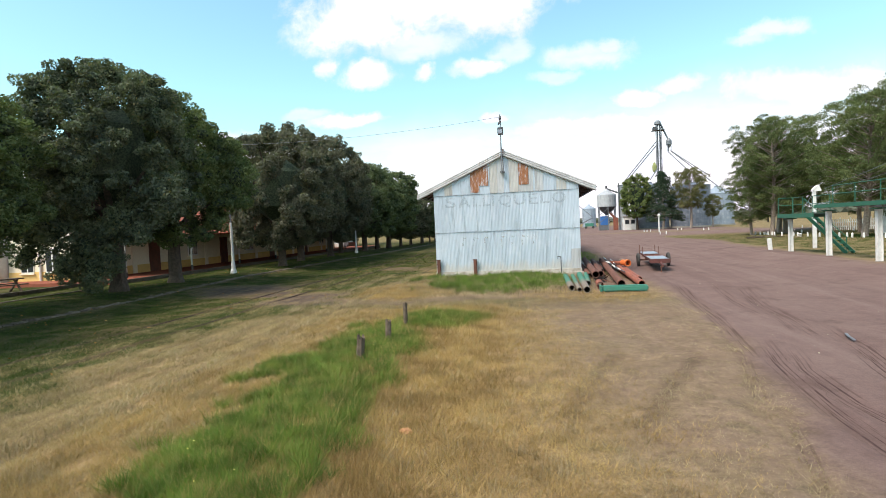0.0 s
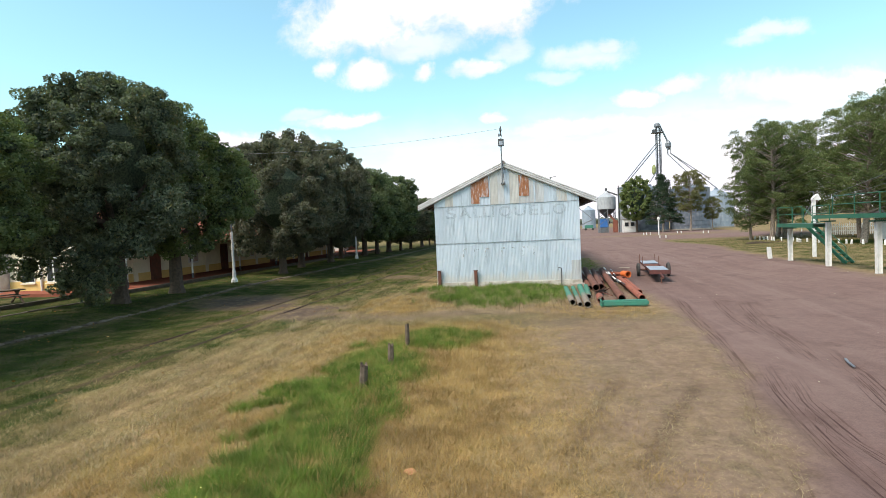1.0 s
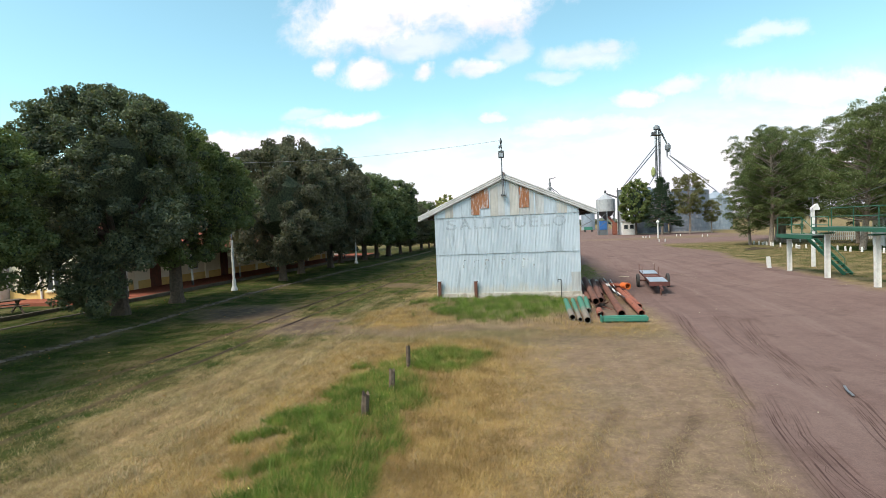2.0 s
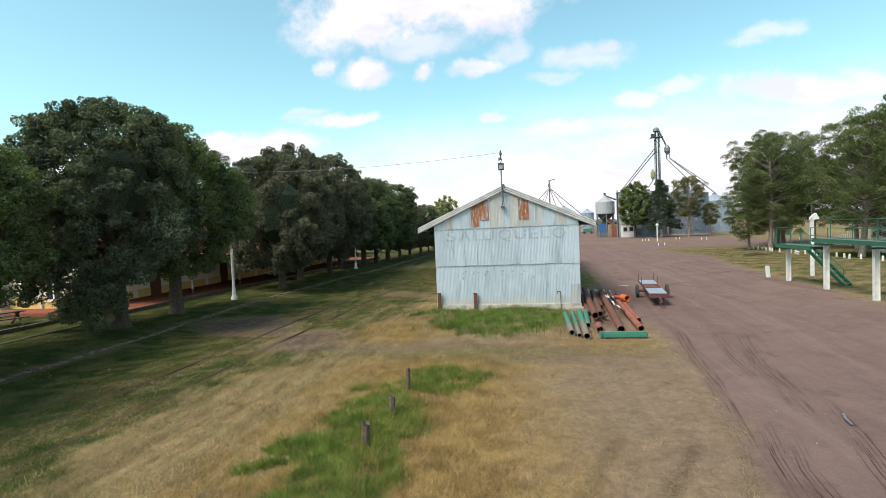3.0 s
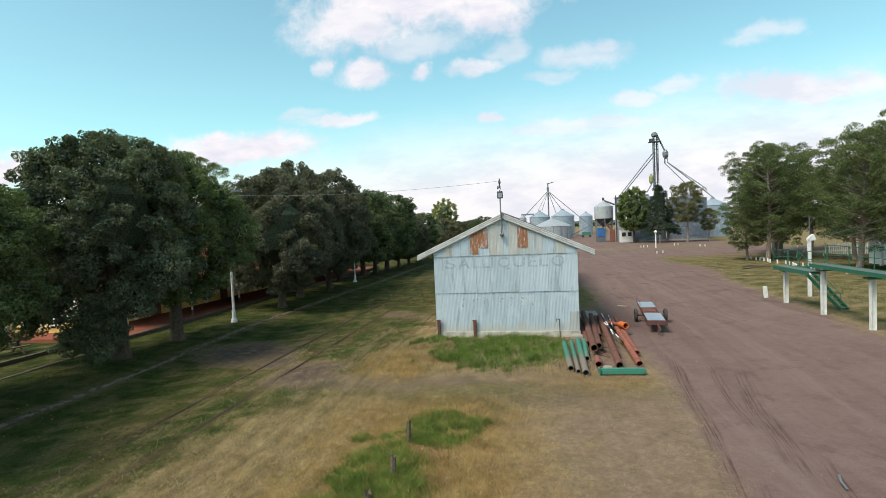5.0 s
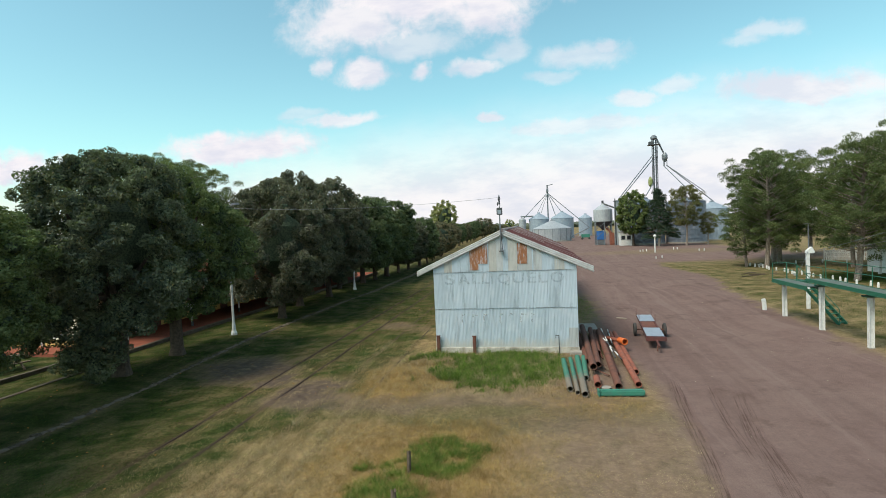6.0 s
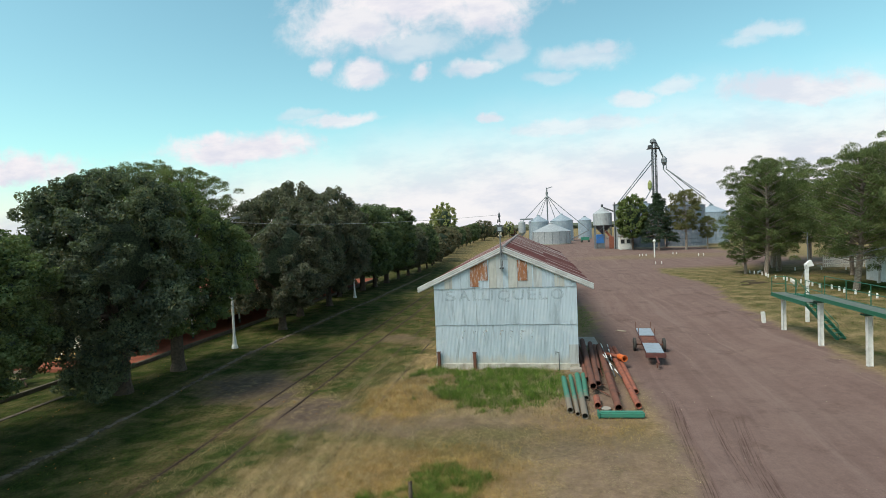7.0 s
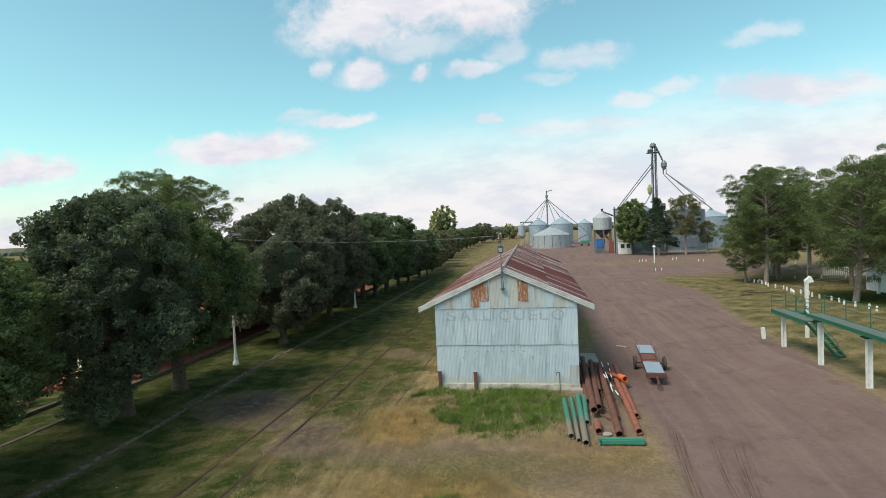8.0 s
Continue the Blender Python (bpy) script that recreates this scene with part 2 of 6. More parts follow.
m, n = material("faded_lettering")
p = place_of(n)
fade = n.math("MULTIPLY", n.ramp(n.noise(p, 6.0, 5.0, 0.65), 0.28, 0.60), 0.22)
b = n.add("ShaderNodeBsdfPrincipled", {"Base Color": (0.16, 0.18, 0.20, 1), "Roughness": 0.8})
mx = n.add("ShaderNodeMixShader", {0: fade, 1: n.add("ShaderNodeBsdfTransparent").outputs[0], 2: b.outputs[0]})
n.tree.links.new(mx.outputs[0], n.add("ShaderNodeOutputMaterial").inputs[0])
LETTER = m
m, n = material("faded_white_lettering")
p = place_of(n)
fade = n.math("MULTIPLY", n.ramp(n.noise(p, 8.0, 5.0, 0.65), 0.45, 0.7), 0.55)
b = n.add("ShaderNodeBsdfPrincipled", {"Base Color": (0.75, 0.78, 0.78, 1), "Roughness": 0.8})
mx = n.add("ShaderNodeMixShader", {0: fade, 1: n.add("ShaderNodeBsdfTransparent").outputs[0], 2: b.outputs[0]})
n.tree.links.new(mx.outputs[0], n.add("ShaderNodeOutputMaterial").inputs[0])
LETTER_WHITE = m


def foliage(name, dark, light, warm, clump=0.7, stretch=(1, 1, 1)):
    """Leaves: each leaf has its own tone, and whole boughs drift in colour."""
    m, n = material(name)
    g = n.add("ShaderNodeNewGeometry")
    island = g.outputs["Random Per Island"]
    bough = n.ramp(n.noise(n.vmath("MULTIPLY", g.outputs["Position"], stretch).outputs[0], clump, 4.0), 0.36, 0.66)
    c = n.mix(n.math("ADD", n.math("MULTIPLY", island, 0.5), n.math("MULTIPLY", bough, 0.5)), (*dark, 1), (*light, 1))
    c = n.mix(n.ramp(island, 0.93, 0.99, 0.0, 0.6), c, (*warm, 1))
    b = n.add("ShaderNodeBsdfPrincipled", {"Base Color": c, "Roughness": 0.75, "Specular IOR Level": 0.12})
    t = n.add("ShaderNodeBsdfTranslucent", {0: n.mix(1.0, c, (1.3, 1.5, 0.6, 1), "MULTIPLY")})
    mx = n.add("ShaderNodeMixShader", {0: 0.25, 1: b.outputs[0], 2: t.outputs[0]})
    n.tree.links.new(mx.outputs[0], n.add("ShaderNodeOutputMaterial").inputs[0])
    return m


LEAF = foliage("dark_leaves", (0.042, 0.057, 0.050), (0.172, 0.203, 0.125), (0.20, 0.155, 0.07))
LEAF_FRESH = foliage("fresh_green_leaves", (0.047, 0.072, 0.040), (0.185, 0.235, 0.10), (0.17, 0.16, 0.05))
LEAF_GREY = foliage("grey_green_leaves", (0.057, 0.062, 0.053), (0.172, 0.175, 0.12), (0.14, 0.10, 0.06))
LEAF_MID = foliage("green_leaves", (0.064, 0.092, 0.056), (0.168, 0.212, 0.105), (0.16, 0.14, 0.05))
LEAF_LIGHT = foliage("light_green_leaves", (0.085, 0.12, 0.045), (0.20, 0.24, 0.09), (0.2, 0.17, 0.07))
LEAF_PALE = foliage("pale_leaves", (0.22, 0.24, 0.10), (0.38, 0.38, 0.17), (0.4, 0.34, 0.16))
LEAF_BROWN = foliage("autumn_leaves", (0.09, 0.085, 0.058), (0.19, 0.165, 0.105), (0.17, 0.12, 0.06))
NEEDLE = foliage("pine_needles", (0.042, 0.064, 0.032), (0.185, 0.225, 0.092), (0.17, 0.12, 0.07), 0.55)
NEEDLE_OLIVE = foliage("olive_needles", (0.085, 0.09, 0.045), (0.20, 0.19, 0.085), (0.17, 0.12, 0.06), 0.3)
NEEDLE_BLUE = foliage("cedar_needles", (0.03, 0.052, 0.038), (0.06, 0.09, 0.055), (0.07, 0.07, 0.05), 0.45)
BLADE_GREEN = foliage("green_grass_blades", (0.030, 0.070, 0.013), (0.20, 0.29, 0.06), (0.36, 0.29, 0.14), 2.4)
BLADE_DRY = foliage("dry_grass_blades", (0.15, 0.112, 0.068), (0.48, 0.385, 0.255), (0.16, 0.155, 0.075), 0.9)
BLADE_STRAW = foliage("mown_straw_blades", (0.16, 0.118, 0.066), (0.50, 0.39, 0.235), (0.15, 0.15, 0.06), 1.0, (2.3, 0.30, 1))
BLADE_GOLD = foliage("golden_grass_blades", (0.16, 0.10, 0.042), (0.54, 0.375, 0.17), (0.15, 0.15, 0.06), 0.9)
BLADE_LAWN = foliage("short_grass_blades", (0.020, 0.042, 0.011), (0.082, 0.115, 0.023), (0.20, 0.13, 0.055), 0.6)
# crown filler, with the shade between the leaves put into its dark tones
HEDGE_CORE = worn("inner_leaf_shade", (0.02, 0.034, 0.02), (0.075, 0.105, 0.055), 9.0, 0.9, 0.0, 30.0, 1.0, 0.06)


# ---- builders ----
def link(name, data, mats=(), parent=None, label=""):
    ob = new(name, data)
    for a in mats:
        data.materials.append(a)
    if parent is not None:
        ob.parent = parent
    if label:
        ob["label"] = label
    return ob


def part(name, bm, mat, parent=None, label="", smooth=False):
    """One bmesh as one mesh object under a thing or a part."""
    me = bpy.data.meshes.new(name)
    bm.normal_update()
    bm.to_mesh(me)
    bm.free()
    if smooth:
        me.polygons.foreach_set("use_smooth", [True] * len(me.polygons))
    return link(name, me, (mat,), parent, label)


def thing(name, label, category, group="", at=(0, 0, 0), turn=0.0, kind=""):
    ob = new(name)
    ob.empty_display_size = 0.2
    ob.matrix_basis = pose(*at, 0, 0, turn)
    return tagged(ob, label, category, group, kind)


def box(x0, x1, y0, y1, z0, z1, bevel=0.0, bm=None):
    bm = bm or bmesh.new()
    got = bmesh.ops.create_cube(bm, size=1.0, matrix=Matrix.Translation(((x0 + x1) / 2, (y0 + y1) / 2, (z0 + z1) / 2)) @ Matrix.Diagonal((x1 - x0, y1 - y0, z1 - z0, 1)))
    if bevel:
        edges = list({e for v in got["verts"] for e in v.link_edges})
        bmesh.ops.bevel(bm, geom=edges, offset=bevel, segments=2, affect="EDGES")
    return bm


def between(a, b):
    """The turn and place of a rod from a to b."""
    a, b = Vector(a), Vector(b)
    return Matrix.Translation((a + b) / 2) @ (b - a).to_track_quat("Z", "Y").to_matrix().to_4x4(), (b - a).length


def rod(a, b, r, sides=10, r2=None, bm=None, caps=True):
    bm = bm or bmesh.new()
    m, length = between(a, b)
    bmesh.ops.create_cone(bm, cap_ends=caps, segments=sides, radius1=r, radius2=r if r2 is None else r2, depth=length, matrix=m)
    return bm


def bar(a, b, wide, high, bm=None):
    """A square bar from a to b."""
    bm = bm or bmesh.new()
    m, length = between(a, b)
    bmesh.ops.create_cube(bm, size=1.0, matrix=m @ Matrix.Diagonal((wide, high, length, 1)))
    return bm


def tube(a, b, r, wall=0.02, sides=20):
    """An open pipe with a wall of some thickness."""
    bm = bmesh.new()
    m, length = between(a, b)
    rings = []
    for rad, z in ((r, -length / 2), (r, length / 2), (r - wall, length / 2), (r - wall, -length / 2)):
        rings.append([bm.verts.new(m @ Vector((rad * math.cos(k * math.tau / sides), rad * math.sin(k * math.tau / sides), z))) for k in range(sides)])
    for i in range(4):
        p, q = rings[i], rings[(i + 1) % 4]
        for k in range(sides):
            bm.faces.new((p[k], p[(k + 1) % sides], q[(k + 1) % sides], q[k]))
    bmesh.ops.recalc_face_normals(bm, faces=bm.faces)
    return bm


def lathe(profile, sides=24, at=(0, 0, 0)):
    """A turned body from pairs of radius and height."""
    bm = bmesh.new()
    rings = []
    for r, z in profile:
        rings.append([bm.verts.new((at[0] + r * math.cos(k * math.tau / sides), at[1] + r * math.sin(k * math.tau / sides), at[2] + z)) for k in range(sides)])
    for p, q in zip(rings, rings[1:]):
        for k in range(sides):
            bm.faces.new((p[k], p[(k + 1) % sides], q[(k + 1) % sides], q[k]))
    bm.faces.new(rings[0][::-1])
    bm.faces.new(rings[-1])
    return bm


def mesh_arrays(name, verts, faces):
    """A mesh from numpy arrays: verts (n, 3), faces (m, k)."""
    me = bpy.data.meshes.new(name)
    k = faces.shape[1]
    me.vertices.add(len(verts))
    me.vertices.foreach_set("co", verts.astype(np.float32).ravel())
    me.loops.add(faces.size)
    me.loops.foreach_set("vertex_index", faces.astype(np.int32).ravel())
    me.polygons.add(len(faces))
    me.polygons.foreach_set("loop_start", np.arange(0, faces.size, k, dtype=np.int32))
    me.update(calc_edges=True)
    return me


def smooth01(x, lo, hi):
    t = np.clip((x - lo) / (hi - lo), 0, 1)
    return t * t * (3 - 2 * t)


def wave_noise(x, y, scale, seed):
    """A cheap smooth noise over the plan, about -1 to 1."""
    g = np.random.RandomState(seed)
    out = np.zeros_like(x, dtype=float)
    for k in range(7):
        a, f, ph = g.uniform(0, math.tau), g.uniform(0.6, 1.9) / scale, g.uniform(0, math.tau)
        out = out + np.sin((x * math.cos(a) + y * math.sin(a)) * f * math.tau + ph + 0.8 * np.sin((x * math.sin(a) - y * math.cos(a)) * f * 4.1 + ph * 2))
    return out / 4.0


# ---- ground ----
def height_at(x, y):
    """Height of the ground: a low bank on each side, and a slight berm by the old posts."""
    x, y = np.asarray(x, float), np.asarray(y, float)
    near = smooth01(y, 75, 45)
    z = 0.42 * smooth01(-x, 15.5, 20.0) * (0.4 + 0.6 * smooth01(y, 90, 50)) + 0.28 * smooth01(x, 11.5, 16.0) * near
    z = z + 0.14 * np.exp(-((x + 3.2) / 1.5) ** 2) * smooth01(y, 3, 6) * smooth01(y, 18.5, 15.5)
    z = z + 0.08 * smooth01(y, 21, 27) * smooth01(y, 60, 52) * smooth01(x, -7, -5) * smooth01(x, 4.5, 2.5)
    return z + 0.025 * wave_noise(x, y, 6.0, 3) * near


def gz(x, y):
    return float(height_at(x, y))


def road_left(y):
    """The ragged edge of the yard on the grass side, as x over y."""
    return np.interp(y, [-5, 5, 9, 13, 18, 22, 27, 32, 45, 60, 100], [2.6, 3.2, 3.9, 4.5, 5.1, 5.3, 4.8, 4.2, 4.6, 3.0, -4.0])


def road_right(y):
    return np.interp(y, [0, 20, 28, 34, 44, 52, 58, 66, 80, 88, 92, 100], [16.5, 16.2, 16.3, 16.8, 17.3, 18.0, 19.6, 20.5, 19.0, 20.0, 40, 45])


def spot(x, y, cx, cy, rx, ry, soft=0.5):
    return smooth01(np.hypot((x - cx) / rx, (y - cy) / ry), 1 + soft, 1 - soft)


def zones(x, y):
    """How much bare dirt, tall green, lawn green and dark mud there is at a place; the rest is dry grass."""
    w1, w2 = wave_noise(x, y, 2.5, 11), wave_noise(x, y, 0.9, 12)
    rag = 0.45 * w1 + 0.22 * w2
    dirt = smooth01(x + 0.35 * rag - road_left(y), -1.0, 0.8) * smooth01(road_right(y) - x + rag, -0.6, 0.7)
    dirt = dirt * smooth01(y, 300, 235)
    # grass tongue and island in the yard further off
    dirt = dirt * (1 - 0.45 * spot(x + rag, y + rag * 3, 28, 116, 16, 7))
    # grass fringe along the barn
    dirt = dirt * (1 - 0.85 * spot(x + rag, y, 4.2, 45.5, 1.2, 6.5))
    far_yard = smooth01(y, 70, 85) * smooth01(x, 12, 20) * smooth01(y, 112, 98)
    dirt = np.maximum(dirt, 0.7 * far_yard * smooth01(x, 60, 45) * smooth01(y, 84, 90))
    # worn crossing in front of the barn, and the bare patches by the rails
    path = smooth01(np.abs(y - (20.6 + 0.10 * (x + 4)) + rag), 1.7, 0.4) * smooth01(x, -13, -9) * smooth01(x, 7, 3) * 0.42
    thin = 0.55 * smooth01(x + rag * 1.6 + 0.14 * (y - 9), -1.2, 3.6) * smooth01(y, 23, 17)
    dirt = np.maximum.reduce([dirt, path, thin, 0.75 * spot(x + rag, y + rag, 3.2, 24.6, 2.0, 3.6)])
    mud = np.maximum.reduce([spot(x + rag, y + rag, -14.6, 25.3, 2.4, 2.4), spot(x + rag, y + rag, -9.7, 21.6, 1.5, 1.9), spot(x + rag, y + rag, -11.9, 23.2, 0.9, 1.0),
                             0.7 * spot(x + rag, y + rag, -9.4, 37.0, 1.4, 1.2), 0.5 * spot(x + rag, y + rag, -7.4, 35.6, 0.9, 0.9),
                             0.4 * smooth01(np.abs(x - np.interp(y, [8, 15, 21, 28, 38, 55, 90], [-17.3, -17.45, -17.7, -18.0, -18.2, -17.6, -17.4]) + 0.2 * rag), 0.30, 0.08) * smooth01(y, 95, 85)])
    w3, w4 = wave_noise(x, y, 1.3, 21), wave_noise(x, y, 0.45, 22)
    rough = 0.5 * w1 + 0.55 * w3 + 0.35 * w4
    tall = spot(x + rough * 0.8, y, -3.15, 6.8, 1.1, 4.6, 0.6)
    tall = np.maximum.reduce([tall, spot(x + rough, y + rough, -3.6, 11.0, 1.3, 2.7, 0.6), spot(x + rough, y + rough, -2.5, 15.3, 1.15, 1.3, 0.6),
                              spot(x + rough, y + rough * 0.8, -1.1, 25.4, 3.0, 2.9, 0.45), 0.6 * spot(x + rough, y + rough, -4.7, 27.8, 1.3, 0.7)])
    w5 = wave_noise(x, y, 0.22, 23)
    tall = np.clip((tall * (1 + 0.6 * w3 + 0.6 * w4 + 0.45 * w5 + 0.25 * w1) - 0.33) * 1.25, 0, 1)
    inner = np.interp(y, [6, 8, 10, 13, 16, 18.5, 23, 29, 40], [7.6, 8.0, 8.6, 8.7, 8.0, 6.7, 5.8, 5.6, 5.4])
    lawn = smooth01(-x + rag * 1.5 - inner, 0.0, 2.0) * (1 - 0.7 * spot(x + rag, y + rag, -6.3, 24.2, 1.6, 2.0))
    lawn = lawn * (0.75 + 0.25 * smooth01(w3 + w1, -0.6, 0.5))
    lawn = np.maximum(lawn, 0.75 * smooth01(y, 26, 34) * smooth01(-x + rag * 2, 4.5, 7.0) * smooth01(w1, -0.5, 0.4))
    lawn = np.maximum(lawn, smooth01(x + rag, 16.8, 18.4) * np.clip(0.46 + 0.34 * w1, 0, 1))
    lawn = np.maximum(lawn, spot(x + rag, y + rag, 34.5, 58.5, 5.0, 8, 0.3))
    lawn = np.maximum(lawn, 0.6 * spot(x + rag * 2, y + rag * 2, -2.0, 19.3, 7, 1.9))
    lawn = lawn * (0.45 + 0.55 * smooth01(y, 130, 95))
    return dirt, tall * (1 - dirt), lawn * (1 - mud), mud


def gold_at(x, y):
    """Where the dry grass stands thick and golden."""
    w1, w2 = wave_noise(x, y, 2.2, 41), wave_noise(x, y, 0.7, 42)
    rag = 0.5 * w1 + 0.3 * w2
    patch = 1.35 * spot(x + rag, y + rag, -5.6, 23.4, 2.0, 2.7, 0.5)
    meadow = smooth01(x + rag, -7.8, -4.4) * smooth01(x + rag * 1.6 + 0.12 * (y - 9), 3.0, -1.4) * smooth01(y + rag, 18.8, 17.0) * (0.55 + 0.45 * smooth01(w1 + 0.6 * w2, -0.5, 0.5))
    fringe = 0.7 * spot(x + rag, y + rag, 2.6, 20.8, 2.4, 2.0, 0.5)
    return np.maximum.reduce([patch, meadow, fringe])


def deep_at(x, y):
    """Where the lawn is deep green: along the trees, with their shade put into the colour, in a strip between the
    rails, and by the small house.
    """
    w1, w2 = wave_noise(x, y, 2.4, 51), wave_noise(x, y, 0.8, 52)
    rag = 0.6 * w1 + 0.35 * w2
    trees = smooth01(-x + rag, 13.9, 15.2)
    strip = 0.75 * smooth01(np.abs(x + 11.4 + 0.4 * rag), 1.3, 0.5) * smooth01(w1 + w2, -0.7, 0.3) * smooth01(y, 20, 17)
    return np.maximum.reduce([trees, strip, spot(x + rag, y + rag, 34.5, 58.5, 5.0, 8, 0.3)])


def graded(edges):
    """Grid lines from (start, end, step) runs."""
    out = []
    for a, b, step in edges:
        out.extend(np.arange(a, b - 1e-6, step))
    return np.array(out + [edges[-1][1]])


gx = graded([(-3000, -600, 400), (-600, -120, 60), (-120, -34, 4), (-34, -16, 0.5), (-16, 3, 0.16), (3, 11, 0.07), (11, 12, 0.16), (12, 34, 0.4), (34, 120, 4), (120, 600, 60), (600, 3000, 400)])
gy = graded([(-800, -80, 120), (-80, -8, 6), (-8, 3, 0.7), (3, 34, 0.16), (34, 64, 0.4), (64, 130, 1.2), (130, 260, 6), (260, 800, 60), (800, 3400, 400)])
X, Y = np.meshgrid(gx, gy)
Z = height_at(X, Y)
dirt, tall, lawn, mud = zones(X, Y)
# wheel tracks in the yard: each a bundle of fine tread lines along a bent line
rut, across = np.zeros_like(X), np.zeros_like(X)
TRACKS = [((11.0, 12.8, 15.7, 21.3, 25.0), (4.45, 4.78, 5.23, 5.9, 6.4), 0.20, 0.9), ((7.5, 8.2, 10.0, 12.0, 13.5), (3.45, 3.6, 4.09, 4.6, 4.9), 0.13, 0.6),
          ((5.5, 6.8, 8.0, 9.3, 10.8, 13.5), (4.4, 4.4, 4.46, 4.62, 4.85, 5.5), 0.17, 1.0), ((6.5, 7.7, 8.4, 9.0, 10.2, 12.5), (5.2, 4.95, 4.9, 4.95, 5.1, 5.7), 0.16, 1.0),
          ((16.0, 16.8, 18.6, 21.1, 24.0), (6.5, 6.61, 6.78, 7.14, 7.6), 0.12, 0.8), ((13.0, 14.8, 17.6, 20.9, 23.0), (6.5, 6.81, 7.24, 7.96, 8.4), 0.26, 0.7),
          ((8.0, 10.4, 12.1, 13.3, 15.0), (5.9, 6.46, 6.92, 7.13, 7.5), 0.22, 0.9), ((4.5, 5.5, 6.6, 7.8, 9.5), (2.9, 3.13, 3.46, 3.77, 4.2), 0.07, 0.9)]
for ys, xs, wide, deep in TRACKS:
    mid = np.interp(Y, ys, xs)
    d = X - mid
    hold = deep * smooth01(Y, ys[0] - 0.5, ys[0] + 1.0) * smooth01(Y, ys[-1], ys[-1] - 3.0) * smooth01(np.abs(d), wide + 0.1, wide - 0.04)
    better = hold > rut
    rut, across = np.where(better, hold, rut), np.where(better, d, across)
faint = np.zeros_like(X)
for x_at in ((0.75, 1.2, 1.95), (1.75, 2.55, 3.6)):
    mid = np.interp(Y, [7.4, 9.2, 11.4], x_at)
    faint = np.maximum(faint, 0.55 * smooth01(np.abs(X - mid), 0.3, 0.05) * smooth01(Y, 6.4, 8.2) * smooth01(Y, 12.4, 10.6))
# narrow dark brown lines along each rail, in the ground colour only
rail_lines = np.zeros_like(X)
for x_at in (-12.38, -10.68, -8.55, -6.87):
    rail_lines = np.maximum(rail_lines, (1.0 if x_at < -9 else 0.3) * smooth01(np.abs(X - x_at + 0.03 * np.sin(Y * 1.3 + x_at)), 0.2, 0.05) * smooth01(Y, 75, 60))
Z = Z - 0.025 * rut - 0.02 * faint
gold = gold_at(X, Y)
nx, ny = len(gx), len(gy)
idx = np.arange(nx * ny).reshape(ny, nx)
quads = np.stack([idx[:-1, :-1], idx[:-1, 1:], idx[1:, 1:], idx[1:, :-1]], -1).reshape(-1, 4)
me = mesh_arrays("ground", np.stack([X, Y, Z], -1).reshape(-1, 3), quads)
for name, values in (("dirt", dirt), ("tall", tall), ("lawn", lawn), ("mud", mud), ("rut", rut), ("across", across), ("faint", np.maximum(faint, 0.8 * rail_lines)), ("gold", gold), ("deep", deep_at(X, Y))):
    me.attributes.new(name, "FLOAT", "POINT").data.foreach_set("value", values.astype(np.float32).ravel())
me.polygons.foreach_set("use_smooth", [True] * len(me.polygons))

m, n = material("ground")
p = place_of(n)


def attribute(name):
    return n.add("ShaderNodeAttribute", attribute_name=name).outputs["Fac"]


big, mid, fine = n.noise(p, 0.22, 5.0, 0.6), n.noise(p, 1.7, 6.0, 0.65), n.noise(p, 22.0, 4.0, 0.7)
grain = n.noise(p, 90.0, 3.0, 0.7)
edge = n.math("MULTIPLY", n.math("SUBTRACT", n.noise(p, 6.0, 6.0, 0.7), 0.5), 0.9)


def ragged(name):
    a = attribute(name)
    inside = n.math("MULTIPLY", n.math("MULTIPLY", a, n.math("SUBTRACT", 1.0, a)), 4.0)
    return n.math("ADD", a, n.math("MULTIPLY", edge, inside), clamp=True)


dry = n.mix(n.ramp(mid, 0.3, 0.7), (0.29, 0.21, 0.12, 1), (0.20, 0.148, 0.078, 1))
dry = n.mix(n.ramp(big, 0.35, 0.65, 0.0, 0.5), dry, (0.17, 0.142, 0.072, 1))
dry = n.mix(n.ramp(n.noise(p, 0.85, 6.0, 0.7), 0.54, 0.68, 0.0, 0.6), dry, (0.12, 0.118, 0.05, 1))
# swaths left by the mower, along the line
swath = n.noise(n.vmath("MULTIPLY", p, (2.3, 0.22, 1)).outputs[0], 1.0, 5.0, 0.62)
mown = n.ramp(n.add("ShaderNodeSeparateXYZ", {0: p}).outputs[0], -3.4, -5.6)
dry = n.mix(mown, dry, n.mix(1.0, dry, n.mix(n.ramp(swath, 0.36, 0.64), (0.74, 0.71, 0.66, 1), (1.24, 1.22, 1.18, 1)), "MULTIPLY"))
golden = n.mix(n.ramp(mid, 0.3, 0.7), (0.36, 0.215, 0.075, 1), (0.24, 0.145, 0.048, 1))
dry = n.mix(n.math("MULTIPLY", attribute("gold"), 0.62), dry, golden)
clod = n.noise(p, 5.5, 5.0, 0.7)
green = n.mix(n.ramp(mid, 0.34, 0.66), (0.027, 0.049, 0.013, 1), (0.060, 0.070, 0.021, 1))
green = n.mix(n.ramp(n.noise(p, 0.5, 6.0, 0.7), 0.40, 0.62, 0.0, 0.8), green, (0.085, 0.067, 0.030, 1))
# deep green grass, its tone also carrying the shade beside the trees
lush_shaded = n.mix(n.ramp(mid, 0.34, 0.66), (0.018, 0.034, 0.008, 1), (0.038, 0.052, 0.015, 1))
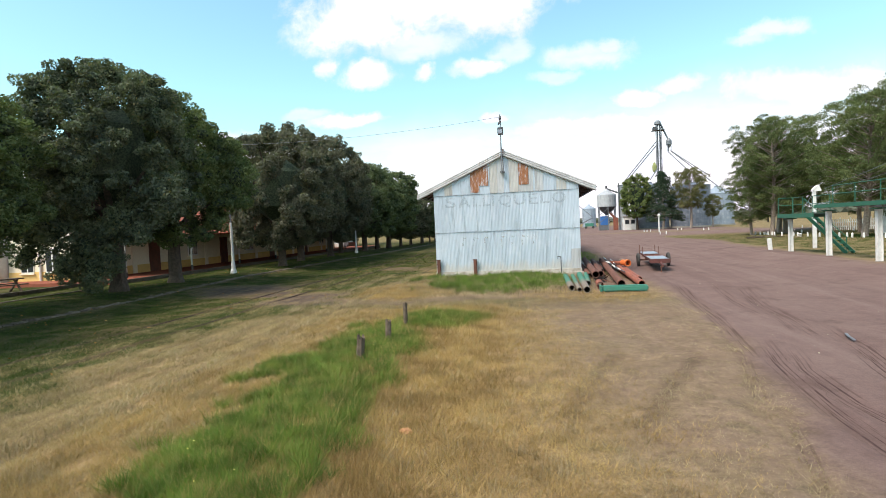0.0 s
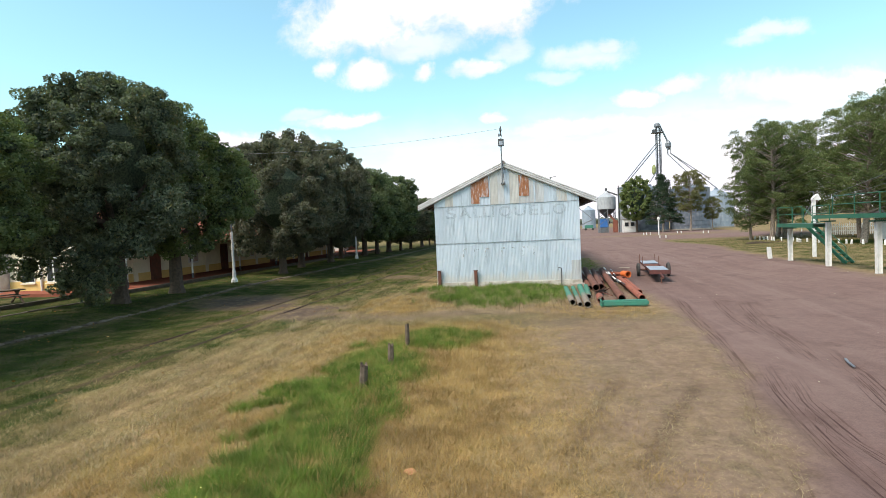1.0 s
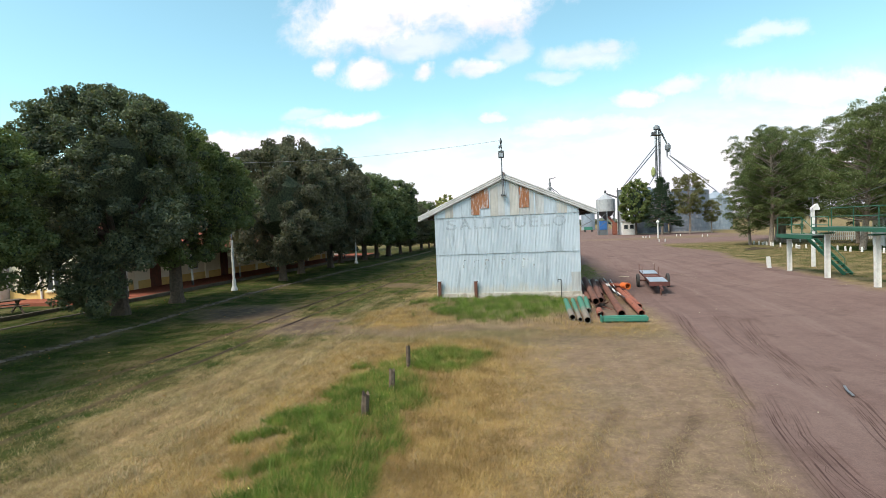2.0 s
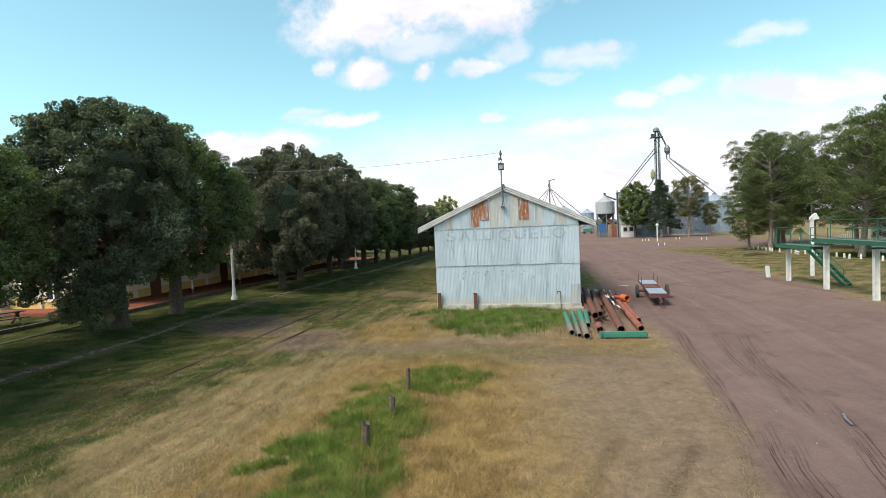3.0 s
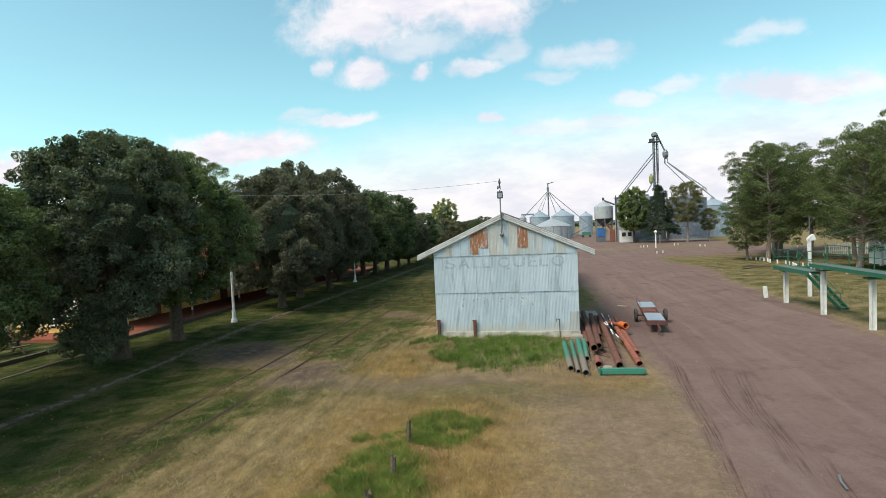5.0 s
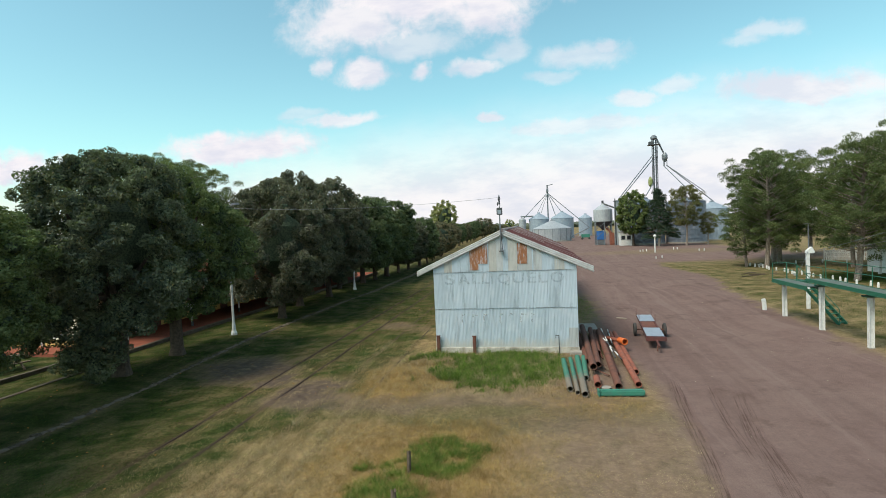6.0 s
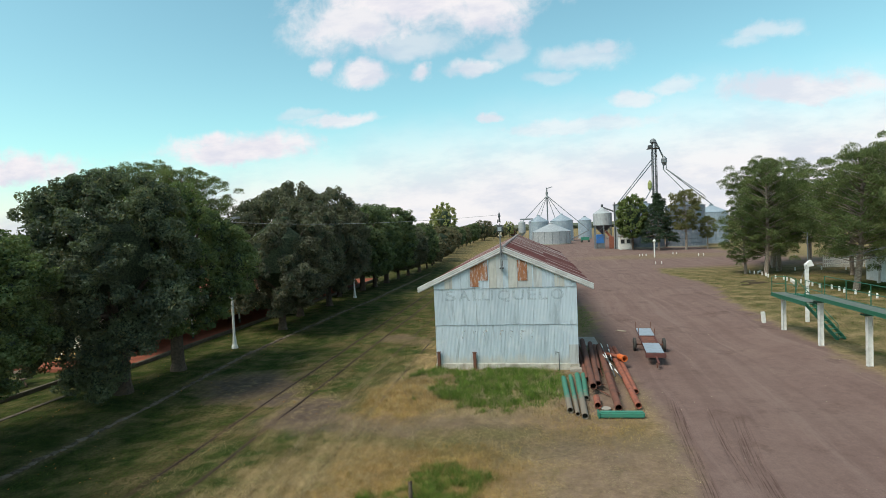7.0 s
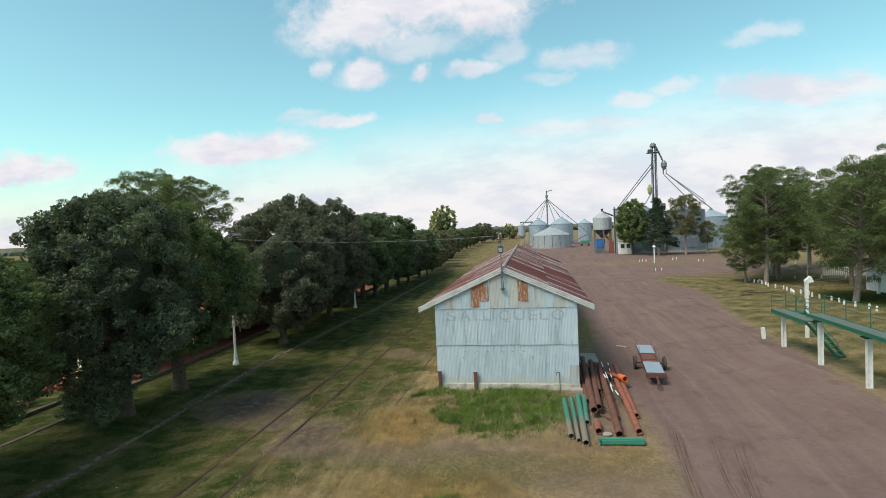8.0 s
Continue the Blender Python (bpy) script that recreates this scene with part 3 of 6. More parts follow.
green = n.mix(n.math("MULTIPLY", attribute("deep"), 0.9), green, lush_shaded)
thick = n.mix(mid, (0.06, 0.066, 0.02, 1), (0.16, 0.125, 0.05, 1))
soil = n.mix(n.ramp(mid, 0.3, 0.72), (0.176, 0.119, 0.106, 1), (0.149, 0.100, 0.089, 1))
soil = n.mix(n.ramp(big, 0.4, 0.7, 0.0, 0.6), soil, (0.198, 0.139, 0.122, 1))
bent = n.vmath("ADD", p, n.vmath("MULTIPLY", n.add("ShaderNodeTexNoise", {"Vector": p, "Scale": 0.06, "Detail": 1.0}).outputs[1], (4, 4, 0)).outputs[0]).outputs[0]
streaks = n.noise(n.vmath("MULTIPLY", bent, (1.3, 0.045, 1)).outputs[0], 1.0, 5.0, 0.6)
soil = n.mix(n.ramp(streaks, 0.45, 0.68, 0.0, 0.42), soil, (0.122, 0.080, 0.071, 1))
long_tracks = n.noise(n.vmath("MULTIPLY", bent, (1.0, 0.03, 1)).outputs[0], 1.0, 6.0, 0.7)
soil = n.mix(n.ramp(long_tracks, 0.52, 0.66, 0.0, 0.45), soil, (0.218, 0.157, 0.141, 1))
damp = n.ramp(n.noise(p, 0.33, 6.0, 0.70), 0.54, 0.68, 0.0, 0.6)
soil = n.mix(damp, soil, (0.10, 0.065, 0.056, 1))
rutted = attribute("rut")
along = n.add("ShaderNodeSeparateXYZ", {0: p}).outputs[1]
lane = n.add("ShaderNodeCombineXYZ", {0: n.math("MULTIPLY", attribute("across"), 19.0), 1: n.math("MULTIPLY", along, 0.35)}).outputs[0]
tread = n.ramp(n.noise(lane, 1.0, 3.0, 0.65), 0.50, 0.60)
tread = n.math("MULTIPLY", n.math("MULTIPLY", tread, rutted), n.ramp(n.noise(p, 0.9, 5.0, 0.75), 0.28, 0.46))
soil = n.mix(n.math("MULTIPLY", rutted, 0.22), soil, (0.115, 0.072, 0.062, 1))
soil = n.mix(n.math("MULTIPLY", tread, 0.85), soil, (0.058, 0.035, 0.032, 1))
muddy = n.mix(n.ramp(n.noise(p, 3.0, 6.0, 0.7), 0.38, 0.62), (0.070, 0.051, 0.042, 1), (0.104, 0.079, 0.065, 1))
c = n.mix(ragged("lawn"), dry, green)
c = n.mix(ragged("tall"), c, thick)
bare = ragged("dirt")
c = n.mix(bare, c, soil)
c = n.mix(n.math("MULTIPLY", attribute("faint"), 0.8), c, (0.075, 0.05, 0.035, 1))
mudded = ragged("mud")
c = n.mix(n.math("MULTIPLY", mudded, n.ramp(n.noise(p, 2.4, 6.0, 0.75), 0.36, 0.52, 0.45, 0.95)), c, muddy)
# coarse grain on the grass, far less on the packed earth
packed = n.math("MAXIMUM", bare, mudded)
ONE = (1, 1, 1, 1)
c = n.mix(1.0, c, n.mix(n.math("MULTIPLY", packed, 0.8), n.mix(n.ramp(clod, 0.25, 0.75), (0.66, 0.66, 0.66, 1), (1.34, 1.32, 1.28, 1)), ONE), "MULTIPLY")
c = n.mix(1.0, c, n.mix(n.math("MULTIPLY", packed, 0.6), n.mix(fine, (0.52, 0.52, 0.52, 1), (1.48, 1.48, 1.48, 1)), ONE), "MULTIPLY")
c = n.mix(1.0, c, n.mix(n.math("MULTIPLY", packed, 0.4), n.mix(grain, (0.6, 0.6, 0.6, 1), (1.4, 1.4, 1.4, 1)), ONE), "MULTIPLY")
finish(n, c, 0.95, 0.0, n.math("ADD", fine, n.math("MULTIPLY", grain, 0.6)), 0.03, spec=0.04)
ground = link("ground", me, (m,))
tagged(ground, "dry grass, short lawn and a bare reddish dirt yard", "ground", kind="structure")


# ---- barn ----
BX0, BX1, BY0, BY1 = -5.08, 2.65, 28.32, 62.0
MIDX, EAVE_Z, APEX_Z = (BX0 + BX1) / 2, 4.60, 6.62
barn = thing("barn", "old corrugated iron goods shed with faded lettering and rusty roof", "shed", at=(0, 0, 0))


def gable_z(x):
    return APEX_Z + 0.07 - 0.453 * abs(x - MIDX)


def corrugated(x0, x1, low, high, y, phase=0.0, pitch=0.076, deep=0.0062, per=4):
    """An upright corrugated sheet in the plane y, between two heights given as functions of x; its back is closed by a second skin."""
    cols = max(2, int(round((x1 - x0) / pitch * per)))
    verts, faces = [], []
    for k in range(cols + 1):
        x = x0 + (x1 - x0) * k / cols
        dy = -deep * (1 + math.cos((x - x0 + phase) / pitch * math.tau))
        for back in (0.0, 0.004):
            verts += [(x, y + dy + back, low(x)), (x, y + dy + back, high(x))]
    for k in range(cols):
        a, b = 4 * k, 4 * (k + 1)
        faces += [(a, b, b + 1, a + 1), (a + 3, b + 3, b + 2, a + 2)]
    return mesh_arrays("corrugated_sheet", np.array(verts), np.array(faces))


front = part("front_frame", box(BX0 + 0.02, BX1 - 0.02, BY0 + 0.06, BY0 + 0.16, 0.2, EAVE_Z), STEEL, barn)
SHEETS = 10
step = (BX1 - BX0) / SHEETS
for k in range(SHEETS):
    a, b = BX0 + k * step, BX0 + (k + 1) * step + 0.02
    dz = random.uniform(-0.012, 0.012)
    lower = corrugated(a, b, lambda x: 0.39 + 0.25 * dz, lambda x: 2.62 + dz, BY0 + 0.028 + 0.003 * (k % 2))
    upper = corrugated(a, b, lambda x: 2.54 + dz, lambda x: EAVE_Z + 0.04, BY0 + 0.012 + 0.003 * (k % 2))
    link("corrugated_sheet", lower, (SHEET,), barn)
    link("corrugated_sheet", upper, (SHEET,), barn)
    top = corrugated(a, min(b, BX1), lambda x: min(EAVE_Z - 0.03 + dz, gable_z(x) - 0.01), lambda x: gable_z(x), BY0 - 0.004 + 0.003 * (k % 2))
    link("corrugated_sheet", top, (SHEET_DULL if k in (4, 6) else SHEET,), barn)
# thin dark strips along the two rows of sheet laps
for z, dy in ((2.545, 0.012), (EAVE_Z - 0.035, 0.028)):
    for k in range(SHEETS):
        a = BX0 + k * step
        lap = box(a + 0.004, a + step - 0.004, BY0 - dy, BY0 - dy + 0.012, z - 0.009 + 0.008 * (k % 3), z + 0.008 * (k % 3), 0.002)
        part("lap_edge", lap, STEEL, barn, "thin dark strip along the lap between sheets")
for x0, x1, low, high, dy in ((-3.02, -2.53, 4.66, 5.86, 0.030), (-2.56, -2.05, 5.0, 6.10, 0.034), (-0.43, 0.09, 4.95, 6.08, 0.030)):
    strip = corrugated(x0, x1, lambda x: low, lambda x: min(high, gable_z(x) - 0.03), BY0 - dy)
    link("corrugated_sheet", strip, (SHEET_RUST,), barn, "streaked orange rust on the sheet")
for x0, x1, mat in ((-4.46, -4.02, SHEET_TAN), (-1.98, -1.56, SHEET_TAN), (-0.93, -0.45, SHEET_TAN), (0.42, 0.86, SHEET_DULL), (1.52, 2.04, SHEET_TAN)):
    strip = corrugated(x0, x1, lambda x: EAVE_Z - 0.025, lambda x: gable_z(x) - 0.03, BY0 - 0.012)
    link("corrugated_sheet", strip, (mat,), barn, "dull stained sheet")
patch = corrugated(2.17, 2.66, lambda x: 0.30, lambda x: 1.44, BY0 - 0.012)
link("patch_sheet", patch, (SHEET_DULL,), barn, "dull grey patch sheet")

# lettering, one mesh a letter
LETTERS = [("S", -4.45, 0.60), ("A", -3.72, 0.66), ("L", -2.92, 0.44), ("L", -2.40, 0.42), ("I", -1.90, 0.11), ("Q", -1.55, 0.68), ("U", -0.74, 0.64), ("E", 0.06, 0.48), ("L", 0.66, 0.48), ("O", 1.30, 0.68)]
for ch, fx, wide in LETTERS:
    cu = bpy.data.curves.new("letter", "FONT")
    cu.body, cu.size, cu.resolution_u, cu.offset = ch, 0.80, 4, 0.016
    temp = bpy.data.objects.new("letter", cu)
    scene.collection.objects.link(temp)
    me = bpy.data.meshes.new_from_object(temp)
    bpy.data.objects.remove(temp)
    xs = [v.co.x for v in me.vertices]
    ob = link("painted_letter", me, (LETTER,), barn, "faded grey painted letter")
    s = wide / (max(xs) - min(xs))
    ob.matrix_basis = pose(fx - min(xs) * s, BY0 - 0.0155, 3.91, 90, 0, 0) @ Matrix.Diagonal((s, 1, 1, 1))
# worn-off writing below: plain bars
for bx, bw in ((-3.6, 0.28), (-3.0, 0.3), (-2.4, 0.26), (-1.5, 0.32), (-0.95, 0.3), (-0.4, 0.34), (0.2, 0.28)):
    bm = bmesh.new()
    ends = [[bm.verts.new((bx + px, y, pz)) for px, pz in ((0, 1.75), (0.07, 1.75), (0.07, 2.16), (bw, 2.16), (bw, 2.25), (0, 2.25))] for y in (BY0 - 0.0035, BY0 - 0.0015)]
    bm.faces.new(ends[0]), bm.faces.new(ends[1][::-1])
    part("worn_writing", bm, LETTER_WHITE, barn, "worn white remains of writing")

# side and back walls of the same sheet, floor plinth
for side, x in (("side_wall", BX0), ("side_wall", BX1)):
    out = -1 if x < MIDX else 1
    verts, faces = [], []
    cols = int((BY1 - BY0 - 0.1) / 0.076 * 3)
    for k in range(cols + 1):
        y = BY0 + 0.05 + (BY1 - BY0 - 0.1) * k / cols
        dx = 0.010 * math.cos(k / 3 * math.tau)
        for t in (0.0, -0.05 * out):
            verts += [(x + dx + t, y, 0.3), (x + dx + t, y, EAVE_Z + 0.34)]
    for k in range(cols):
        a, b = 4 * k, 4 * (k + 1)
        faces += [(a, b, b + 1, a + 1), (a + 3, b + 3, b + 2, a + 2)]
    part_me = mesh_arrays(side, np.array(verts), np.array(faces))
    link(side, part_me, (SHEET,), barn)
back = bmesh.new()
loop = [back.verts.new(v) for v in ((BX0, BY1, 0.3), (BX1, BY1, 0.3), (BX1, BY1, EAVE_Z + 0.34), (MIDX, BY1, APEX_Z + 0.07), (BX0, BY1, EAVE_Z + 0.34))]
f = back.faces.new(loop)
bmesh.ops.solidify(back, geom=[f], thickness=0.05)
part("back_wall", back, SHEET, barn)
bm = bmesh.new()
box(BX0 - 0.03, BX1 + 0.05, BY0 - 0.07, BY1 + 0.04, -0.2, 0.40, 0.015, bm)
part("plinth", bm, LIMEWASH, barn, "stained limewashed plinth")
bm = box(2.15, 3.05, BY0 - 0.5, BY0 + 0.02, -0.05, 0.22, 0.03)
part("footing", bm, CONCRETE, barn, "broken concrete footing")

for side in (-1, 1):
    x = MIDX + side * (MIDX - BX0 + 0.83)
    part("eave_fascia", box(x - 0.02, x + 0.02, BY0 - 0.02, BY1 + 0.05, 4.50, 4.62, 0.005), BARGE, barn)
for k in range(24):
    y = BY0 + 0.8 + k * 1.4
    for side in (-1, 1):
        part("rafter_end", bar((MIDX + side * 3.85, y, 4.93), (MIDX + side * 4.66, y, 4.56), 0.06, 0.09), WOOD_GREY, barn)

# roof: corrugated sheets, each a piece, in two rows on each slope
roof = part("roof", box(MIDX - 0.1, MIDX + 0.1, BY0 - 0.05, BY1 + 0.1, 6.68, 6.72), STEEL, barn, "rusted red corrugated roof")
OVER = 0.86
RUN = MIDX - BX0 + OVER
FALL = (APEX_Z + 0.14) - 4.62
SLOPE = math.hypot(RUN, FALL)


def roof_sheet(length, wide=0.84, pitch=0.1, per=4):
    cols = int(wide / pitch * per)
    verts, faces = [], []
    for k in range(cols + 1):
        y = wide * k / cols
        dz = 0.013 * math.cos(k / per * math.tau)
        for t in (0.0, -0.006):
            verts += [(0, y, dz + t), (length, y, dz + t)]
    for k in range(cols):
        a, b = 4 * k, 4 * (k + 1)
        faces += [(a, a + 1, b + 1, b), (a + 2, b + 2, b + 3, a + 3)]
    return mesh_arrays("roof_sheet", np.array(verts), np.array(faces))


long_sheet = roof_sheet(SLOPE / 2 + 0.08)
long_sheet.materials.append(ROOF_SHEET)
count = int((BY1 - BY0 + 0.3) / 0.8)
for side in (-1, 1):
    for k in range(count):
        for row in (0, 1):
            ob = new("roof_sheet", long_sheet)
            ob.parent = roof
            s = row * SLOPE / 2
            tip = pose(MIDX + side * s * RUN / SLOPE, BY0 - 0.09 + k * 0.8, APEX_Z + 0.14 - s * FALL / SLOPE + (0.03 - 0.022 * row), 0, math.degrees(math.atan2(FALL, RUN)), 0 if side > 0 else 180)
            if side < 0:
                tip = tip @ Matrix.Translation((0, -0.84, 0))
            tip = tip @ pose(0, 0, random.uniform(0, 0.006), 0, random.uniform(-0.2, 0.2), random.uniform(-0.15, 0.15))
            ob.matrix_basis = tip
part("ridge_cap", rod((MIDX, BY0 - 0.14, APEX_Z + 0.17), (MIDX, BY1 + 0.2, APEX_Z + 0.17), 0.10, 10), ROOF_SHEET, roof)

# barge trim at the gable: three lapped strips up each slope
for side in (-1, 1):
    for k, (drop, outset) in enumerate(((0.04, 0.09), (-0.064, 0.105), (-0.168, 0.12))):
        a = Vector((MIDX + side * 0.0, BY0 - outset, APEX_Z + 0.12 + drop))
        b = Vector((MIDX + side * (RUN + 0.03), BY0 - outset, 4.62 + drop))
        bm = bmesh.new()
        d = (b - a).normalized()
        up = Vector((0, 0, 1))
        rise = (up - d * up.dot(d)).normalized()
        ring = []
        for q in (a, b):
            ring.append([bm.verts.new(q + rise * h + Vector((0, o, 0))) for h, o in ((-0.053, 0.0), (-0.022, -0.028), (0.022, -0.034), (0.053, -0.01), (0.053, 0.10), (-0.053, 0.08))])
        for i in range(6):
            bm.faces.new((ring[0][i], ring[0][(i + 1) % 6], ring[1][(i + 1) % 6], ring[1][i]))
        bm.faces.new(ring[0]), bm.faces.new(ring[1])
        bmesh.ops.recalc_face_normals(bm, faces=bm.faces)
        part("barge_strip", bm, BARGE, barn, "weathered grey barge strip")


def rail_post(x, y, h):
    """An upright length of rusty rail used as a buffer post."""
    post = thing("rail_post", "upright rusty old rail standing before the shed wall", "post", "rail posts by the shed", at=(x, y, gz(x, y) - 0.1))
    bm = box(-0.09, 0.09, -0.02, 0.0, 0, h, 0.004)
    box(-0.02, 0.02, -0.11, -0.02, 0, h, bm=bm)
    box(-0.075, 0.075, -0.15, -0.11, 0, h, bm=bm)
    part("rail_bar", bm, RUST, post)
    part("cap_plate", box(-0.115, 0.115, -0.16, 0.01, h, h + 0.03, 0.006), RUST, post)


rail_post(-4.93, BY0 - 0.06, 1.08)
rail_post(-2.93, BY0 - 0.06, 1.06)

tap = thing("standpipe", "thin bent water pipe with a tap beside the shed wall", "pipe", at=(1.62, BY0 - 0.14, gz(1.62, BY0)))
part("riser", rod((0, 0, -0.1), (0, 0, 0.98), 0.022), DARK_STEEL, tap)
part("spout", rod((0.0, 0, 0.98), (-0.17, -0.02, 1.0), 0.02), DARK_STEEL, tap)
part("tap_handle", rod((-0.16, -0.02, 1.0), (-0.16, -0.02, 0.86), 0.014), DARK_STEEL, tap)

# floodlight mast on the gable
mast = thing("floodlight_mast", "thin grey mast with floodlight and siren on the gable", "light mast", at=(MIDX - 0.06, BY0 - 0.26, 0))
part("pole", rod((0, 0, 5.62), (0, 0, 8.05), 0.035), STEEL, mast)
part("conduit", rod((0.09, 0.04, 5.72), (0.02, 0.0, 7.0), 0.016), DARK_STEEL, mast)
part("bracket", box(-0.09, 0.13, -0.02, 0.24, 5.62, 5.70, 0.01), DARK_STEEL, mast)
part("upper_bracket", box(-0.06, 0.06, -0.04, 0.16, 6.48, 6.56, 0.01), STEEL, mast)
light_box = part("floodlight", box(-0.15, 0.15, -0.11, 0.09, 7.62, 8.0, 0.02), DARK_STEEL, mast, "dark floodlight housing")
part("lens", box(-0.10, 0.10, -0.118, -0.112, 7.68, 7.88), PLATE, light_box)
part("arm", bar((0.0, 0, 7.98), (0.05, 0, 8.2), 0.03, 0.03), DARK_STEEL, mast)
part("horn", lathe([(0.03, 0.0), (0.05, 0.1), (0.035, 0.2), (0.07, 0.32), (0.02, 0.52)], 10, (0.0, 0, 8.16)), DARK_STEEL, mast)
part("side_horn", lathe([(0.02, 0.0), (0.045, 0.06), (0.02, 0.18)], 8, (-0.09, 0, 8.12)), DARK_STEEL, mast)


# ---- rails ----
def rail(x, y0, y1, label, sunk):
    """One rail in the turf: head, web and foot."""
    me_prof = [(-0.03, 0.0), (0.03, 0.0), (0.03, -0.03), (0.009, -0.045), (0.009, -0.11), (0.06, -0.12), (0.06, -0.135), (-0.06, -0.135), (-0.06, -0.12), (-0.009, -0.11), (-0.009, -0.045), (-0.03, -0.03)]
    bm = bmesh.new()
    rings, ys = [], np.arange(y0, y1 + 0.1, 3.0)
    for y in ys:
        z = gz(x, y) + float(np.interp(y, [12, 24], [-0.005, 0.02])) - sunk
        rings.append([bm.verts.new((x + px, y, z + pz)) for px, pz in me_prof])
    for a, b in zip(rings, rings[1:]):
        for i in range(12):
            bm.faces.new((a[i], b[i], b[(i + 1) % 12], a[(i + 1) % 12]))
    bm.faces.new(rings[0]), bm.faces.new(rings[-1])
    bmesh.ops.recalc_face_normals(bm, faces=bm.faces)
    ob = part("rail", bm, RAIL_STEEL, None)
    tagged(ob, label, "rail", "railway track")


rail(-12.38, 0, 170, "long rusty railway rail half buried in grass", 0.0)
rail(-10.68, 0, 170, "long rusty railway rail half buried in grass", 0.0)
rail(-8.55, 2, 120, "rusty siding rail nearly lost in grass", 0.02)
rail(-6.87, 2, 120, "rusty siding rail nearly lost in grass", 0.02)

# ---- kerbs ----
kerb = thing("stone_kerb", "rough low kerb of pale stones along the grass", "kerb", kind="structure")
stones = []
for k in range(5):
    bm = bmesh.new()
    bmesh.ops.create_cube(bm, size=1.0, matrix=Matrix.Diagonal((0.20, 0.33, 0.17, 1)))
    bmesh.ops.bevel(bm, geom=list(bm.edges), offset=0.035, segments=1, affect="EDGES")
    for v in bm.verts:
        v.co += Vector((random.uniform(-0.025, 0.025), random.uniform(-0.03, 0.03), random.uniform(-0.025, 0.02)))
    me = bpy.data.meshes.new("kerb_stone")
    bm.to_mesh(me)
    bm.free()
    me.materials.append(STONE)
    stones.append(me)
y = 8.0
while y < 90:
    x = float(np.interp(y, [8, 15, 21, 28, 38, 55, 90], [-17.3, -17.45, -17.7, -18.0, -18.2, -17.6, -17.4])) + 0.06 * math.sin(y * 0.35) + random.uniform(-0.05, 0.05)
    ob = new("kerb_stone", stones[random.randrange(5)])
    ob.parent = kerb
    ob.matrix_basis = pose(x, y, gz(x, y) + random.uniform(-0.075, 0.0), random.uniform(-14, 14), random.uniform(-14, 14), random.uniform(-25, 25))
    y += random.uniform(0.24, 0.36)
for x, y0, y1, h in ((-25.35, 12.0, 25.2, 0.20), (-22.7, 14.0, 23.0, 0.05)):
    bm = bmesh.new()
    y = y0
    while y < y1 - 0.5:
        box(x - 0.12, x + 0.12, y, y + 1.98, gz(x, y) - 0.3, gz(x, y) + h, 0.015, bm)
        y += 2.0
    tagged(part("concrete_kerb", bm, KERB_CONCRETE), "grey concrete kerb in the lawn", "kerb", kind="structure")


# ---- old fence posts in the tall grass ----
def stump(x, y, h, r, lean):
    bm = bmesh.new()
    rings = []
    sides = 11
    jag = [random.uniform(-0.05, 0.06) for _ in range(sides)]
    for i in range(6):
        z = -0.15 + (h + 0.15) * i / 5
        rings.append([bm.verts.new(((r * (1.08 - 0.03 * i) * (1 + 0.16 * math.sin(3 * k + 1.3) + random.uniform(-0.05, 0.05))) * math.cos(k * math.tau / sides),
                                    (r * (1 + 0.12 * math.cos(2 * k))) * math.sin(k * math.tau / sides), z + (jag[k] if i == 5 else 0))) for k in range(sides)])
    for a, b in zip(rings, rings[1:]):
        for k in range(sides):
            bm.faces.new((a[k], a[(k + 1) % sides], b[(k + 1) % sides], b[k]))
    centre = bm.verts.new((0, 0, h - 0.05))
    for k in range(sides):
        bm.faces.new((rings[-1][k], rings[-1][(k + 1) % sides], centre))
    ob = part("fence_post", bm, WOOD_GREY)
    ob.matrix_basis = pose(x, y, gz(x, y), lean[0], lean[1], random.uniform(0, 90))
    tagged(ob, "short weathered grey wooden post split at the top", "post", "old posts in the grass")


stump(-3.28, 13.99, 0.62, 0.055, (2, -2))
stump(-3.2, 11.94, 0.54, 0.072, (-3, 4))
stump(-3.32, 10.24, 0.52, 0.076, (3, 5))


# ---- pipes and scrap beside the barn ----
def pipe(a, b, r, mat, label, group="pipes stacked by the shed", category="pipe"):
    ob = part("pipe", tube(a, b, r * 0.9, 0.02), mat, None, smooth=False)
    return tagged(ob, label, category, group)


RUSTY = "long rusted steel pipe lying in the stack"
GREENP = "green painted steel pipe with bare rusty end"
pipe((2.95, 24.2, 0.44), (3.30, 33.6, 0.46), 0.175, RUST, RUSTY)
pipe((3.22, 24.7, 0.42), (3.72, 33.0, 0.42), 0.155, RUST, RUSTY)
pipe((3.56, 27.5, 0.27), (3.96, 32.8, 0.30), 0.155, RUST, RUSTY)
pipe((3.68, 21.8, 0.28), (4.12, 32.0, 0.50), 0.17, RUST, RUSTY)
pipe((4.56, 22.35, 0.20), (4.78, 32.2, 0.30), 0.15, RUST_RED, RUSTY)
pipe((4.82, 24.3, 0.18), (5.10, 32.6, 0.25), 0.135, RUST_RED, RUSTY)
pipe((3.98, 24.1, 0.14), (4.40, 32.6, 0.16), 0.09, RUST, "thin rusted pipe among the stack")
pipe((2.88, 26.1, 0.20), (2.98, 33.4, 0.20), 0.15, RUST, RUSTY)
pipe((2.92, 22.35, 0.18), (2.98, 23.4, 0.18), 0.16, RUST_RED, "short red rusty pipe offcut on the ground")
